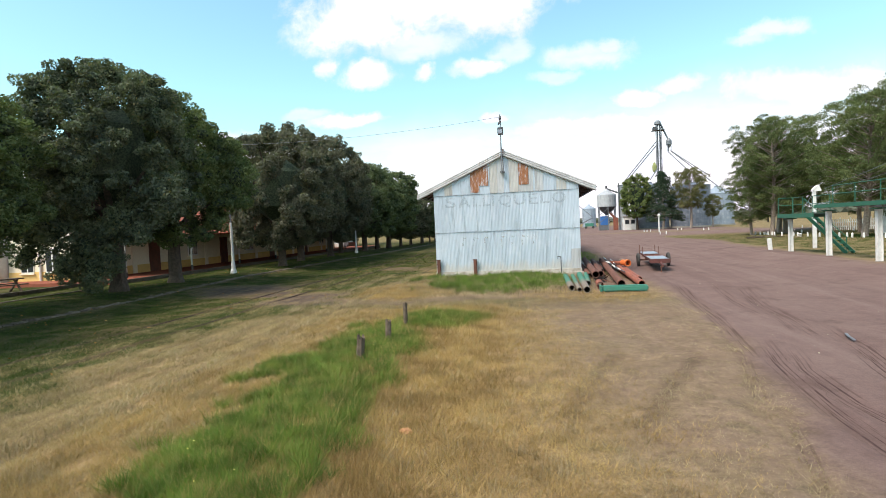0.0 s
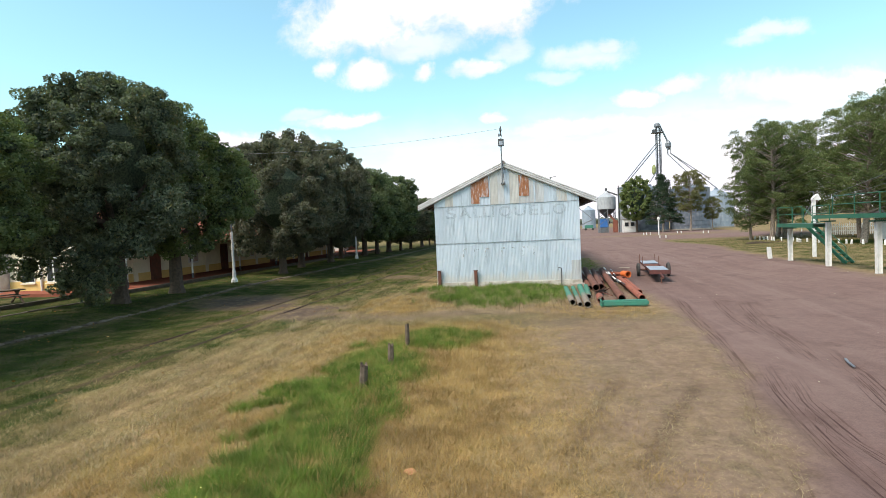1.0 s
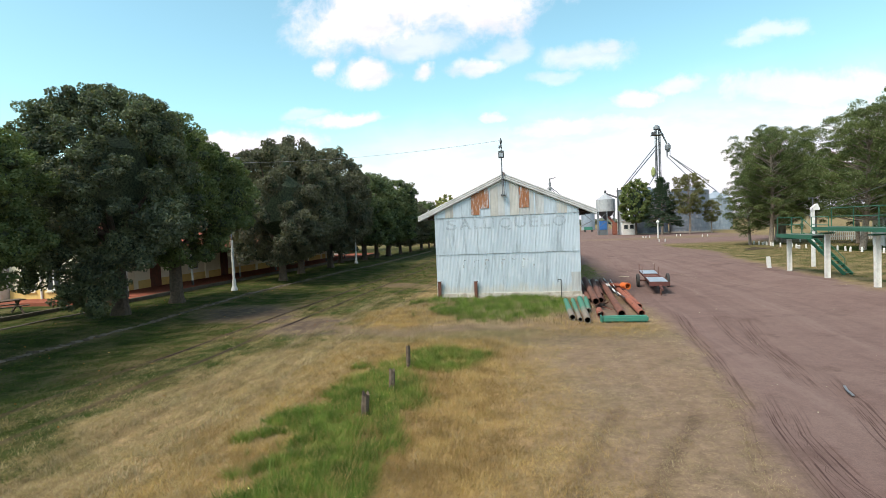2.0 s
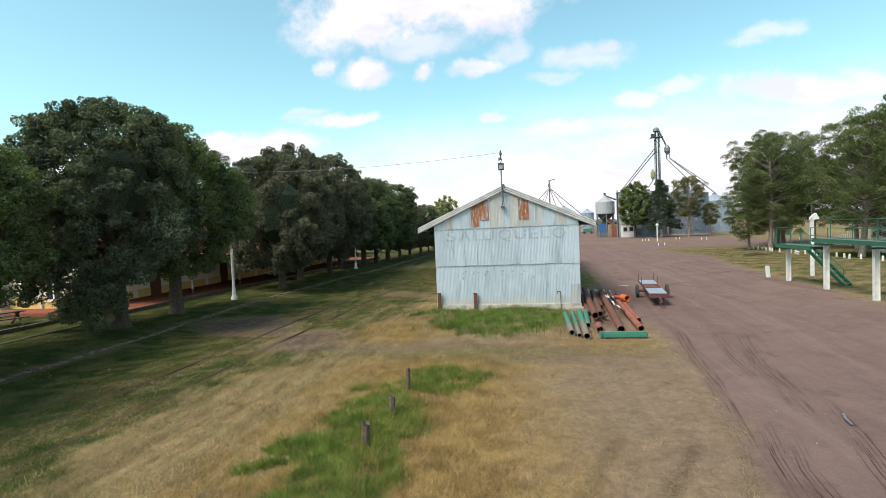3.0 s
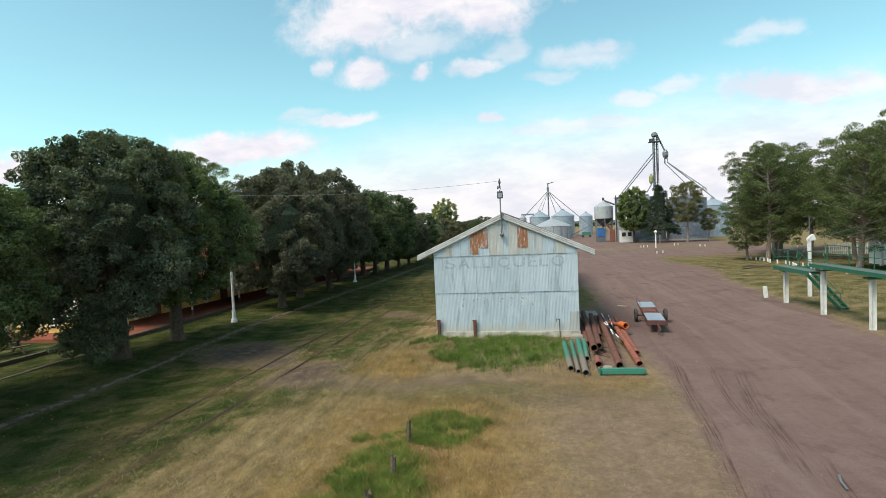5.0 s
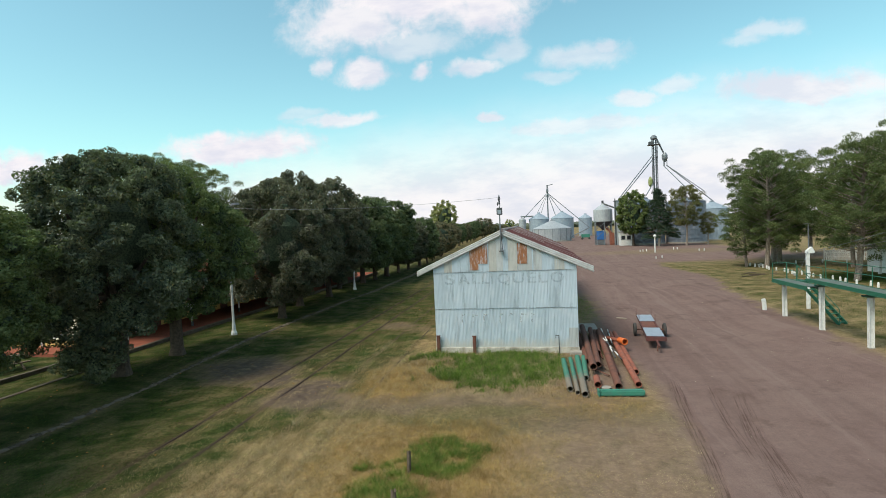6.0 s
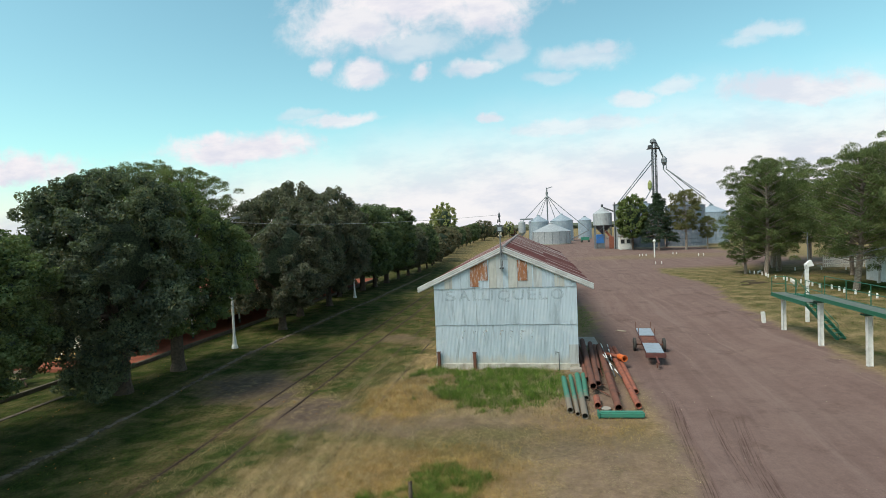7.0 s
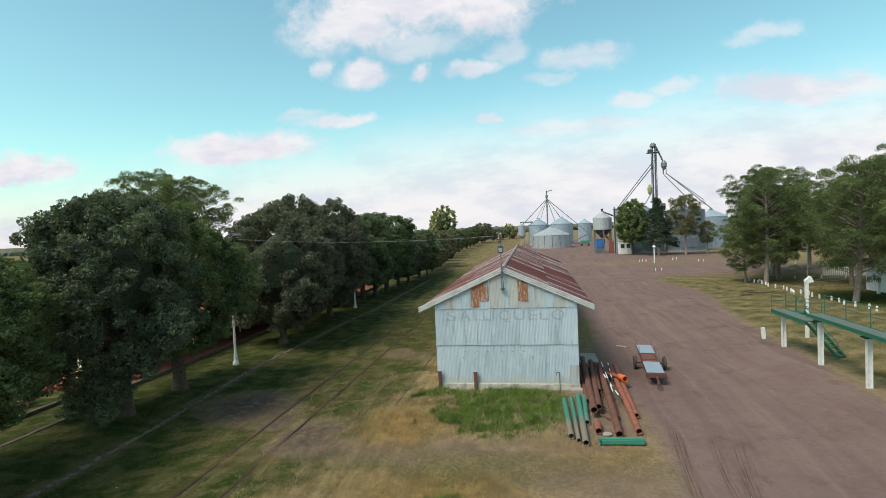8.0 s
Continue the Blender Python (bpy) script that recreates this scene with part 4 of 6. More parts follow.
pipe((1.74, 21.8, 0.15), (1.72, 26.4, 0.18), 0.145, TEAL, GREENP)
pipe((2.02, 21.5, 0.11), (2.09, 26.8, 0.16), 0.11, TEAL, GREENP)
pipe((2.28, 21.15, 0.15), (2.44, 26.9, 0.20), 0.15, TEAL, GREENP)
pipe((2.54, 23.4, 0.15), (2.76, 26.95, 0.19), 0.135, TEAL, GREENP)
beam = thing("green_beam", "green painted steel duct lying across the pipe ends", "beam", "pipes stacked by the shed", at=(3.72, 21.45, 0.0), turn=2.5)
part("duct", box(-0.86, 0.90, -0.15, 0.15, 0.03, 0.27, 0.05), TEAL_BEAM, beam)
part("flange", box(-0.92, -0.86, -0.17, 0.17, 0.02, 0.30, 0.02), TEAL_BEAM, beam)
tagged(part("manhole_disc", lathe([(0.2, 0.0), (0.21, 0.05), (0.16, 0.07), (0.03, 0.08)], 20, (3.26, 22.4, 0.02)), CONCRETE), "pale round lid lying on the ground", "lid")
elbow = thing("orange_fitting", "orange painted pipe fitting resting on the pipes", "pipe fitting", at=(4.98, 28.95, 0.42), turn=0)
part("branch", tube((-0.95, 1.7, 0.05), (-0.06, 0.2, 0.12), 0.095, 0.02), RUST_RED, elbow)
part("collar", tube((-0.09, 0.32, 0.13), (0.10, -0.16, 0.13), 0.16, 0.025), ORANGE, elbow, "bright orange collar")
part("flange", tube((0.06, -0.08, 0.13), (0.11, -0.20, 0.13), 0.185, 0.05), ORANGE, elbow)
for a, b in (((4.24, 31.9, 0.66), (4.12, 25.6, 0.50)), ((4.66, 32.2, 0.52), (4.40, 28.6, 0.52)), ((4.05, 29.4, 0.62), (4.45, 25.9, 0.36))):
    pole = thing("striped_pole", "thin white and black striped pole lying on pipes", "pole", "striped poles on the pipes")
    va, vb = Vector(a), Vector(b)
    for i in range(6):
        part("band", rod(va.lerp(vb, i / 6), va.lerp(vb, (i + 1) / 6), 0.032, 8), WHITE if i % 2 == 0 else DARK_STEEL, pole)
tagged(part("concrete_slab", box(2.75, 4.35, 33.6, 36.2, 0.0, 0.16, 0.03), CONCRETE), "pale concrete slab beside the shed wall", "slab")
for k in range(9):
    a = Vector((random.uniform(2.9, 5.2), random.uniform(23.5, 31), 0.1))
    b = a + Vector((random.uniform(-0.5, 0.5), random.uniform(-0.9, 0.9), random.uniform(-0.04, 0.25)))
    tagged(part("scrap_rod", bar(a, b, 0.05, 0.03), RUST), "short rusty scrap bar among the pipes", "scrap", "scrap by the shed")

bm = bmesh.new()
bmesh.ops.create_icosphere(bm, subdivisions=2, radius=1.0, matrix=Matrix.Translation((-1.48, 6.8, 0.06)) @ Matrix.Diagonal((0.10, 0.07, 0.045, 1)))
for v in bm.verts:
    v.co += Vector((random.uniform(-0.015, 0.015), random.uniform(-0.015, 0.015), random.uniform(-0.01, 0.01)))
tagged(part("clay_clod", bm, worn("orange_clay", (0.38, 0.19, 0.09), (0.28, 0.15, 0.08), 8.0, 0.95, spec=0.1)), "orange clay clod lying in dry grass", "clod")
bm = bar((7.24, 13.15, 0.03), (7.08, 12.75, 0.06), 0.05, 0.02)
bar((7.08, 12.75, 0.06), (7.05, 12.45, 0.03), 0.05, 0.02, bm)
tagged(part("bent_strip", bm, STEEL), "bent pale metal strip lying on the yard", "scrap")
tagged(part("loose_plank", bar((6.2, 38.95, 0.03), (6.75, 38.5, 0.035), 0.2, 0.04), WOOD_PALE), "pale loose plank lying on the yard", "plank")

# ---- trailer ----
cart = thing("farm_trailer", "rusty red flat farm trailer with two steel deck plates", "trailer", at=(7.17, 32.75, 0.0), turn=-6.0)
for x in (-0.42, 0.42):
    part("side_rail", box(x - 0.045, x + 0.045, -3.2, 3.65, 0.52, 0.64, 0.01), CART_RED, cart)
for y in (-3.1, -2.0, -0.8, 0.0, 1.35, 2.5, 3.6):
    part("cross_member", box(-0.40, 0.40, y - 0.04, y + 0.04, 0.52, 0.62, 0.008), CART_RED, cart)
part("front_plate", box(-0.46, 0.46, -3.1, -0.75, 0.645, 0.665, 0.004), PLATE, cart, "scuffed blue-grey steel plate")
part("rear_plate", box(-0.46, 0.46, 1.4, 3.65, 0.645, 0.665, 0.004), PLATE, cart, "scuffed blue-grey steel plate")
part("mid_board", box(-0.41, 0.41, -0.7, 1.32, 0.56, 0.60, 0.004), RUST, cart, "rusty brown middle boards")
part("front_lip", box(-0.52, 0.52, -3.42, -3.2, 0.44, 0.66, 0.012), CART_RED, cart)
bm = bar((0.0, -3.0, 0.55), (0.05, -4.3, 0.34), 0.09, 0.1)
part("drawbar", bm, CART_RED, cart)
part("hitch_ring", lathe([(0.10, 0.0), (0.10, 0.05), (0.05, 0.05), (0.05, 0.0)], 12, (0.0, -4.28, 0.30)), RUST, cart)
part("axle", rod((-0.80, 0.0, 0.40), (0.80, 0.0, 0.40), 0.05), RUST, cart)
part("spring_block", box(-0.46, 0.46, -0.12, 0.12, 0.40, 0.54, 0.01), RUST, cart)
part("jockey_leg", rod((0.0, -3.9, 0.36), (0.0, -3.9, 0.02), 0.03), RUST, cart)
for x in (-0.83, 0.83):
    wheel = part("wheel", rod((x - 0.06, 0.0, 0.40), (x + 0.06, 0.0, 0.40), 0.25, 18), RUST, cart)
    bm = bmesh.new()
    ring = []
    for k in range(26):
        a = k * math.tau / 26
        ring.append([bm.verts.new((x + wx, r * math.cos(a), 0.40 + r * math.sin(a))) for wx, r in ((-0.08, 0.24), (-0.09, 0.33), (-0.06, 0.40), (0.06, 0.40), (0.09, 0.33), (0.08, 0.24))])
    for k in range(26):
        p, q = ring[k], ring[(k + 1) % 26]
        for i in range(6):
            bm.faces.new((p[i], p[(i + 1) % 6], q[(i + 1) % 6], q[i]))
    bmesh.ops.recalc_face_normals(bm, faces=bm.faces)
    part("tyre", bm, RUBBER, wheel)
for x, y in ((-0.47, 3.6), (0.47, 3.6), (-0.47, 1.4), (0.47, 1.4)):
    part("stake", bar((x, y, 0.5), (x, y, 1.1), 0.035, 0.035), RUST, cart)

# ---- sampling gantry beside the yard ----
gantry = thing("sampling_gantry", "green steel walkway on white posts with stairs and railings", "walkway")


def channel_post(x, y, top):
    """A post of two white channels back to back."""
    bm = bmesh.new()
    z0 = gz(x, y) - 0.1
    prof = [(0.66 * px, 0.66 * py) for px, py in [(-0.16, -0.17), (-0.16, -0.145), (-0.062, -0.145), (-0.062, 0.145), (-0.16, 0.145), (-0.16, 0.17), (-0.02, 0.17), (-0.02, 0.12), (0.02, 0.12), (0.02, 0.17),
            (0.16, 0.17), (0.16, 0.145), (0.062, 0.145), (0.062, -0.145), (0.16, -0.145), (0.16, -0.17), (0.02, -0.17), (0.02, -0.12), (-0.02, -0.12), (-0.02, -0.17)]]
    ends = [[bm.verts.new((x + py, y + px, z)) for px, py in prof] for z in (z0, top)]
    bm.faces.new(ends[0]), bm.faces.new(ends[1])
    for i in range(len(prof)):
        j = (i + 1) % len(prof)
        bm.faces.new((ends[0][i], ends[0][j], ends[1][j], ends[1][i]))
    bmesh.ops.recalc_face_normals(bm, faces=bm.faces)
    post = part("post", bm, WHITE, gantry, "white painted steel post")
    part("foot", box(x - 0.14, x + 0.14, y - 0.14, y + 0.14, z0, z0 + 0.12, 0.02), CONCRETE, post)
    part("head_plate", box(x - 0.30, x + 0.30, y - 0.22, y + 0.22, top - 0.02, top + 0.05, 0.01), GREEN, post)


LOW, HIGH = 2.70, 3.18
for y, top in ((37.15, LOW - 0.3), (32.65, HIGH - 0.36), (28.25, HIGH - 0.36), (23.8, HIGH - 0.36), (19.4, HIGH - 0.36)):
    channel_post(16.52, y, top)


def deck(y0, y1, top, depth):
    for x in (16.08, 16.96):
        bm = box(x - 0.03, x + 0.03, y0, y1, top - depth, top + 0.02, 0.006)
        box(x - 0.06, x + 0.06, y0, y1, top - depth, top - depth + 0.02, bm=bm)
        part("edge_beam", bm, GREEN, gantry)
    y = y0
    while y < y1 - 0.02:
        e = min(y + 0.6, y1)
        part("tread_plate", box(16.12, 16.92, y + 0.004, e - 0.004, top - 0.03, top), DECK, gantry)
        y += 0.6


deck(33.35, 37.85, LOW, 0.22)
deck(18.0, 33.25, HIGH, 0.18)


def railing(points, base, high=1.05):
    """Posts and two rails along a line of plan points."""
    for a, b in zip(points, points[1:]):
        for h in (high, high * 0.55):
            part("handrail", rod((*a, base + h), (*b, base + h), 0.022, 8), GREEN, gantry)
    for a in points:
        part("baluster", rod((*a, base - 0.05), (*a, base + high), 0.024, 8), GREEN, gantry)


railing([(16.1, 37.8), (16.94, 37.8)], LOW)
railing([(16.97, 37.8), (16.97, 36.55)], LOW)
railing([(16.97, 35.3), (16.97, 33.4)], LOW)
railing([(16.97, y) for y in (33.1, 31.0, 28.9, 26.8, 24.7, 22.6, 20.5, 18.3)], HIGH)
# stairs on the far side
st_a, st_b = Vector((17.35, 36.75, LOW)), Vector((18.4, 34.2, gz(18.5, 34.3) + 0.02))
side = Vector((st_b.y - st_a.y, st_a.x - st_b.x, 0)).normalized() * 0.27
for s in (-1, 1):
    part("stringer", bar(st_a + side * s, st_b + side * s, 0.05, 0.2), GREEN, gantry)
for k in range(11):
    q = st_a.lerp(st_b, (k + 0.5) / 11)
    t = part("stair_tread", box(-0.26, 0.26, -0.11, 0.11, -0.015, 0.015, 0.004), GREEN, gantry)
    t.matrix_basis = Matrix.Translation(q) @ pose(0, 0, 0, 0, 0, math.degrees(math.atan2(side.y, side.x)))
part("landing", box(16.99, 17.5, 36.3, 37.2, LOW - 0.04, LOW, 0.005), GREEN, gantry)
up = Vector((0, 0, 0.95))
part("stair_rail", rod(st_a + side + up, st_b + side + up, 0.022, 8), GREEN, gantry)
for k in (0.0, 0.5, 1.0):
    q = st_a.lerp(st_b, k) + side
    part("stair_post", rod(q, q + up, 0.022, 8), GREEN, gantry)

# white sampler tube with its hood
samp = thing("sampler_column", "tall white steel column with a hooded head", "column", at=(19.26, 40.0, gz(19.2, 40)))
part("column", box(-0.105, 0.105, -0.1, 0.1, -0.1, 4.05, 0.025), WHITE, samp)
bm = bmesh.new()
prof = [(-0.12, 3.9), (0.12, 3.9), (0.38, 3.92), (0.40, 4.0), (0.24, 4.34), (0.15, 4.30), (-0.12, 4.06)]
ends = [[bm.verts.new((px, y, pz)) for px, pz in prof] for y in (-0.13, 0.13)]
bm.faces.new(ends[0]), bm.faces.new(ends[1][::-1])
for i in range(len(prof)):
    bm.faces.new((ends[0][i], ends[0][(i + 1) % len(prof)], ends[1][(i + 1) % len(prof)], ends[1][i]))
bmesh.ops.recalc_face_normals(bm, faces=bm.faces)
part("hood", bm, WHITE, samp)
for z in (2.05, 2.45):
    part("band", box(-0.112, 0.112, -0.107, 0.107, z, z + 0.05), DARK_STEEL, samp)


def cable(a, b, sag, r, label):
    cu = bpy.data.curves.new("cable", "CURVE")
    cu.dimensions, cu.bevel_depth, cu.bevel_resolution = "3D", r, 1
    sp = cu.splines.new("POLY")
    sp.points.add(16)
    for i in range(17):
        t = i / 16
        q = Vector(a).lerp(Vector(b), t)
        sp.points[i].co = (q.x, q.y, q.z - 4 * sag * t * (1 - t), 1)
    cu.materials.append(STEEL)
    return tagged(new("cable", cu), label, "cable")


cable((19.26, 39.95, 4.35), (17.0, 36.6, 3.0), 0.1, 0.012, "thin grey cable from column to walkway")
cable((19.9, 40.0, 4.35), (24.0, 27.0, 8.6), 0.25, 0.012, "thin grey cable slung above the walkway")
cable((19.9, 40.0, 4.2), (26.0, 28.0, 8.2), 0.5, 0.010, "thin grey cable slung above the walkway")

marker = part("marker_block", box(-0.12, 0.12, -0.09, 0.09, -0.15, 0.80, 0.02), WHITE)
marker.matrix_basis = pose(16.35, 39.75, gz(16.3, 39.8), 0, -5, 8)
tagged(marker, "leaning white painted concrete marker at the verge", "marker")

# white pegs round the lawn
peg_me = None
for k, (x, y) in enumerate([(29.55 + 0.25 * math.sin(i * 1.7), 50.3 + i * 1.47) for i in range(19)] + [(35.8, 78.5), (37.6, 78.8), (39.3, 79), (41.5, 77.5), (44.5, 76), (21.5, 96), (22.6, 96.5),
                              (23.0, 117.5), (23.6, 117.7), (24.4, 118), (33.8, 114), (34.6, 113.5), (31.5, 121.5), (30.6, 121.0), (46.0, 101)]):
    if peg_me is None:
        bm = lathe([(0.09, -0.1), (0.085, 0.36), (0.065, 0.43), (0.03, 0.46)], 10)
        ob = part("white_peg", bm, WHITE)
        peg_me = ob.data
    else:
        ob = new("white_peg", peg_me)
    ob.matrix_basis = pose(x, y, gz(x, y), random.uniform(-3, 3), random.uniform(-3, 3), 0)
    tagged(ob, "low white painted peg at the edge of grass", "peg", "white pegs along the grass")
for x, y, turn in ((30.2, 75.8, 60), (28.9, 63.6, 70), (31.5, 47.9, 120)):
    ob = thing("low_bench", "low white board bench on the lawn", "bench", "benches on the lawn", at=(x, y, gz(x, y)), turn=turn)
    part("seat", box(-1.1, 1.1, -0.12, 0.12, 0.28, 0.34, 0.01), WHITE, ob)
    for q in (-0.8, 0.8):
        part("leg", box(q - 0.08, q + 0.08, -0.09, 0.09, -0.05, 0.28, 0.01), WHITE, ob)


# ---- street lamps and wires ----
def street_lamp(x, y, high, arm, label):
    ob = thing("street_lamp", label, "street lamp", "white lamp posts", at=(x, y, gz(x, y)))
    part("base", lathe([(0.22, -0.1), (0.20, 0.16), (0.13, 0.30), (0.11, 0.8)], 14), WHITE, ob)
    part("lower_pole", rod((0, 0, 0.8), (0, 0, 3.4), 0.085, 12, 0.075), WHITE, ob)
    part("upper_pole", rod((0, 0, 3.4), (0, 0, high), 0.05, 10, 0.04), STEEL, ob)
    part("arm", rod((0, 0, high - 0.1), (arm, 0, high + 0.12), 0.03, 8), STEEL, ob)
    part("lamp_head", box(arm - 0.12, arm + 0.42, -0.12, 0.12, high + 0.05, high + 0.2, 0.04), STEEL, ob)


street_lamp(-19.75, 32.2, 8.7, 0.5, "tall lamp post white below with grey upper pole")
street_lamp(-19.8, 57.0, 7.2, 0.5, "tall lamp post white below with grey upper pole")
cable((-19.75, 32.2, 9.0), (MIDX - 0.06, BY0 - 0.26, 8.55), 0.3, 0.009, "thin wire slung from lamp post to shed mast")
lamp2 = thing("lamp_post", "thin grey lamp post by the pines", "street lamp", at=(31.5, 66.0, gz(31.5, 66)))
part("pole", rod((0, 0, -0.1), (0, 0, 5.6), 0.06, 8), STEEL, lamp2)
part("head", box(-0.45, 0.05, -0.08, 0.08, 5.52, 5.62, 0.02), STEEL, lamp2)
lamp3 = thing("sign_post", "short white post with a round head by the silos", "post", at=(25.0, 112.8, 0))
part("pole", rod((0, 0, -0.1), (0, 0, 3.2), 0.13, 8), WHITE, lamp3)
part("head", lathe([(0.2, 3.1), (0.34, 3.35), (0.2, 3.6), (0.05, 3.7)], 12), WHITE, lamp3)


# ---- grain silos ----
def silo(x, y, r, wall, cone, mat, label, rings=9, group="grain silos"):
    ob = thing("grain_silo", label, "silo", group, at=(x, y, 0))
    prof = []
    for i in range(rings):
        z = wall * i / rings
        prof += [(r, z), (r, z + wall / rings * 0.93), (r + 0.05, z + wall / rings * 0.95), (r + 0.05, z + wall / rings * 0.99)]
    part("wall", lathe(prof, 44), mat, ob, smooth=False)
    part("roof", lathe([(r + 0.12, wall), (r + 0.1, wall + 0.06), (0.6, wall + cone), (0.6, wall + cone + 0.35), (0.2, wall + cone + 0.5)], 32), mat, ob)
    part("base_ring", lathe([(r + 0.25, -0.1), (r + 0.25, 0.35), (r + 0.02, 0.36)], 36), CONCRETE, ob)
    return ob


silo(31.3, 151.5, 4.7, 11.0, 1.3, SILO, "large blue-grey corrugated steel grain silo")
silo(41.5, 151.5, 5.0, 11.0, 1.1, SILO, "large blue-grey corrugated steel grain silo")
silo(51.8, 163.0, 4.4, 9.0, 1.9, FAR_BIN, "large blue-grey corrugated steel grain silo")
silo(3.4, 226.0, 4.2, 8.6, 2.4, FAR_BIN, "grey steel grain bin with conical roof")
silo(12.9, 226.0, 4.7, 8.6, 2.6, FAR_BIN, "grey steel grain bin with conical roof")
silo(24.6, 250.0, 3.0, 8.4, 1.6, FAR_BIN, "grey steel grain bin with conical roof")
silo(7.6, 200.0, 7.0, 4.7, 2.9, TANK, "low wide round bin with pale conical roof", 4)
low_bin = bpy.data.objects["grain_silo.006"]
for k in range(16):
    a = k * math.tau / 16
    part("rib", rod((7.06 * math.cos(a), 7.06 * math.sin(a), 0), (7.06 * math.cos(a), 7.06 * math.sin(a), 4.7), 0.09, 6), STEEL, low_bin)

hop = thing("hopper_tank", "shiny steel hopper tank on a leg frame", "silo", at=(20.4, 155.5, 0))
part("tank", lathe([(2.55, 6.6), (2.62, 6.7), (2.62, 10.0), (0.4, 11.5), (0.3, 11.8)], 28), TANK, hop)
part("hopper", lathe([(0.3, 4.2), (2.5, 6.6)], 28), DARK_STEEL, hop)
for k in range(6):
    a = (k + 0.5) * math.tau / 6
    part("leg", rod((2.5 * math.cos(a), 2.5 * math.sin(a), 0), (2.5 * math.cos(a), 2.5 * math.sin(a), 6.9), 0.13, 8), STEEL, hop)
for z in (2.2, 4.4):
    for k in range(6):
        a, b = (k + 0.5) * math.tau / 6, (k + 1.5) * math.tau / 6
        part("brace", rod((2.5 * math.cos(a), 2.5 * math.sin(a), z), (2.5 * math.cos(b), 2.5 * math.sin(b), z + 1.8), 0.06, 6), STEEL, hop)
part("filler_pipe", rod((0.2, 0, 11.7), (4.2, -1.2, 9.9), 0.22, 8), DARK_STEEL, hop)
part("filler_head", rod((0.0, 0, 11.4), (0.0, 0, 12.6), 0.3, 8), DARK_STEEL, hop)
dryer = thing("blue_machine", "blue grain cleaning machine under the hopper", "machine", at=(19.8, 156.5, 0))
part("body", box(-1.2, 1.2, -1, 1, 1.5, 4.0, 0.1), BLUE, dryer)
part("stand", box(-1.1, 1.1, -0.9, 0.9, 0.0, 1.5, 0.05), STEEL, dryer)
mach = thing("red_machine", "rusty red conveyor machine beside the hopper", "machine", at=(22.4, 153.5, 0))
part("body", box(-0.6, 0.6, -0.6, 0.6, 0, 3.4, 0.1), RUST_RED, mach)
part("chute", bar((0, 0, 3.2), (-1.6, 1.0, 5.2), 0.5, 0.5), RUST_RED, mach)

leg = thing("elevator_house", "tall narrow pale steel elevator casing", "tower", at=(24.0, 151.5, 0))
part("casing", box(-0.9, 0.9, -1.3, 1.3, 0, 12.0, 0.05), TANK, leg)
part("cap", box(-1.05, 1.05, -1.45, 1.45, 12.0, 12.3, 0.05), STEEL, leg)
part("pipe", rod((-1.02, -1.4, 0), (-1.02, -1.4, 12.8), 0.14, 8), DARK_STEEL, leg)
part("pipe", rod((0.85, -1.42, 0), (0.85, -1.42, 9.0), 0.1, 8), DARK_STEEL, leg)
office = thing("scale_office", "small white weighing office with dark windows", "office", at=(25.0, 147.6, 0))
part("wall", box(-1.5, 1.5, -1.4, 1.4, 0, 3.5, 0.03), WHITE, office)
part("roof", box(-1.7, 1.7, -1.6, 1.6, 3.5, 3.65, 0.03), CONCRETE, office)
for x in (-0.75, 0.75):
    win = part("window", box(x - 0.5, x + 0.5, -1.46, -1.38, 1.6, 2.7), STEEL, office)
    part("pane", box(x - 0.42, x + 0.42, -1.475, -1.465, 1.68, 2.62), GLASS, win)

# the tall elevator tower
tower = thing("elevator_tower", "tall lattice grain elevator tower with spouts", "tower", at=(37.4, 167.0, 0))
TOP = 30.4
for x, y in ((-0.62, -0.6), (0.62, -0.6), (-0.62, 0.6), (0.62, 0.6)):
    part("leg", rod((x, y, 0), (x, y, TOP), 0.10, 6), DARK_STEEL, tower)
for x in (-0.3, 0.3):
    part("belt_casing", box(x - 0.11, x + 0.11, -0.2, 0.2, 0, TOP + 0.3), STEEL, tower)
for k in range(20):
    z = 1.0 + k * 1.5
    s = -1 if k % 2 else 1
    part("brace", rod((-0.62 * s, -0.6, z), (0.62 * s, -0.6, z + 1.5), 0.05, 5), DARK_STEEL, tower)
    part("rung", rod((-0.62, -0.6, z), (0.62, -0.6, z), 0.05, 5), DARK_STEEL, tower)
head = part("head", lathe([(0.6, 0), (0.95, 0.3), (0.9, 0.9), (0.4, 1.4)], 14, (-0.2, 0, TOP)), STEEL, tower)
part("platform", box(-1.9, 1.5, -1.2, 1.2, TOP - 1.6, TOP - 1.45), DARK_STEEL, tower)
part("motor", box(-1.7, -0.6, -0.5, 0.5, TOP - 1.4, TOP - 0.5, 0.1), DARK_STEEL, tower)
part("down_pipe", rod((0.4, 0, TOP + 0.8), (2.7, 0, TOP - 4.5), 0.24, 8), STEEL, tower)
part("distributor", lathe([(0.3, -2.6), (0.85, -1.6), (0.85, -0.6), (0.3, 0.2)], 12, (2.8, 0, TOP - 4.2)), STEEL, tower)
for x, y in ((2.4, -0.4), (3.3, -0.4), (2.8, 0.6)):
    part("drop_pipe", rod((x, y, TOP - 6.2), (x, y, TOP - 8.0), 0.12, 6), STEEL, tower)
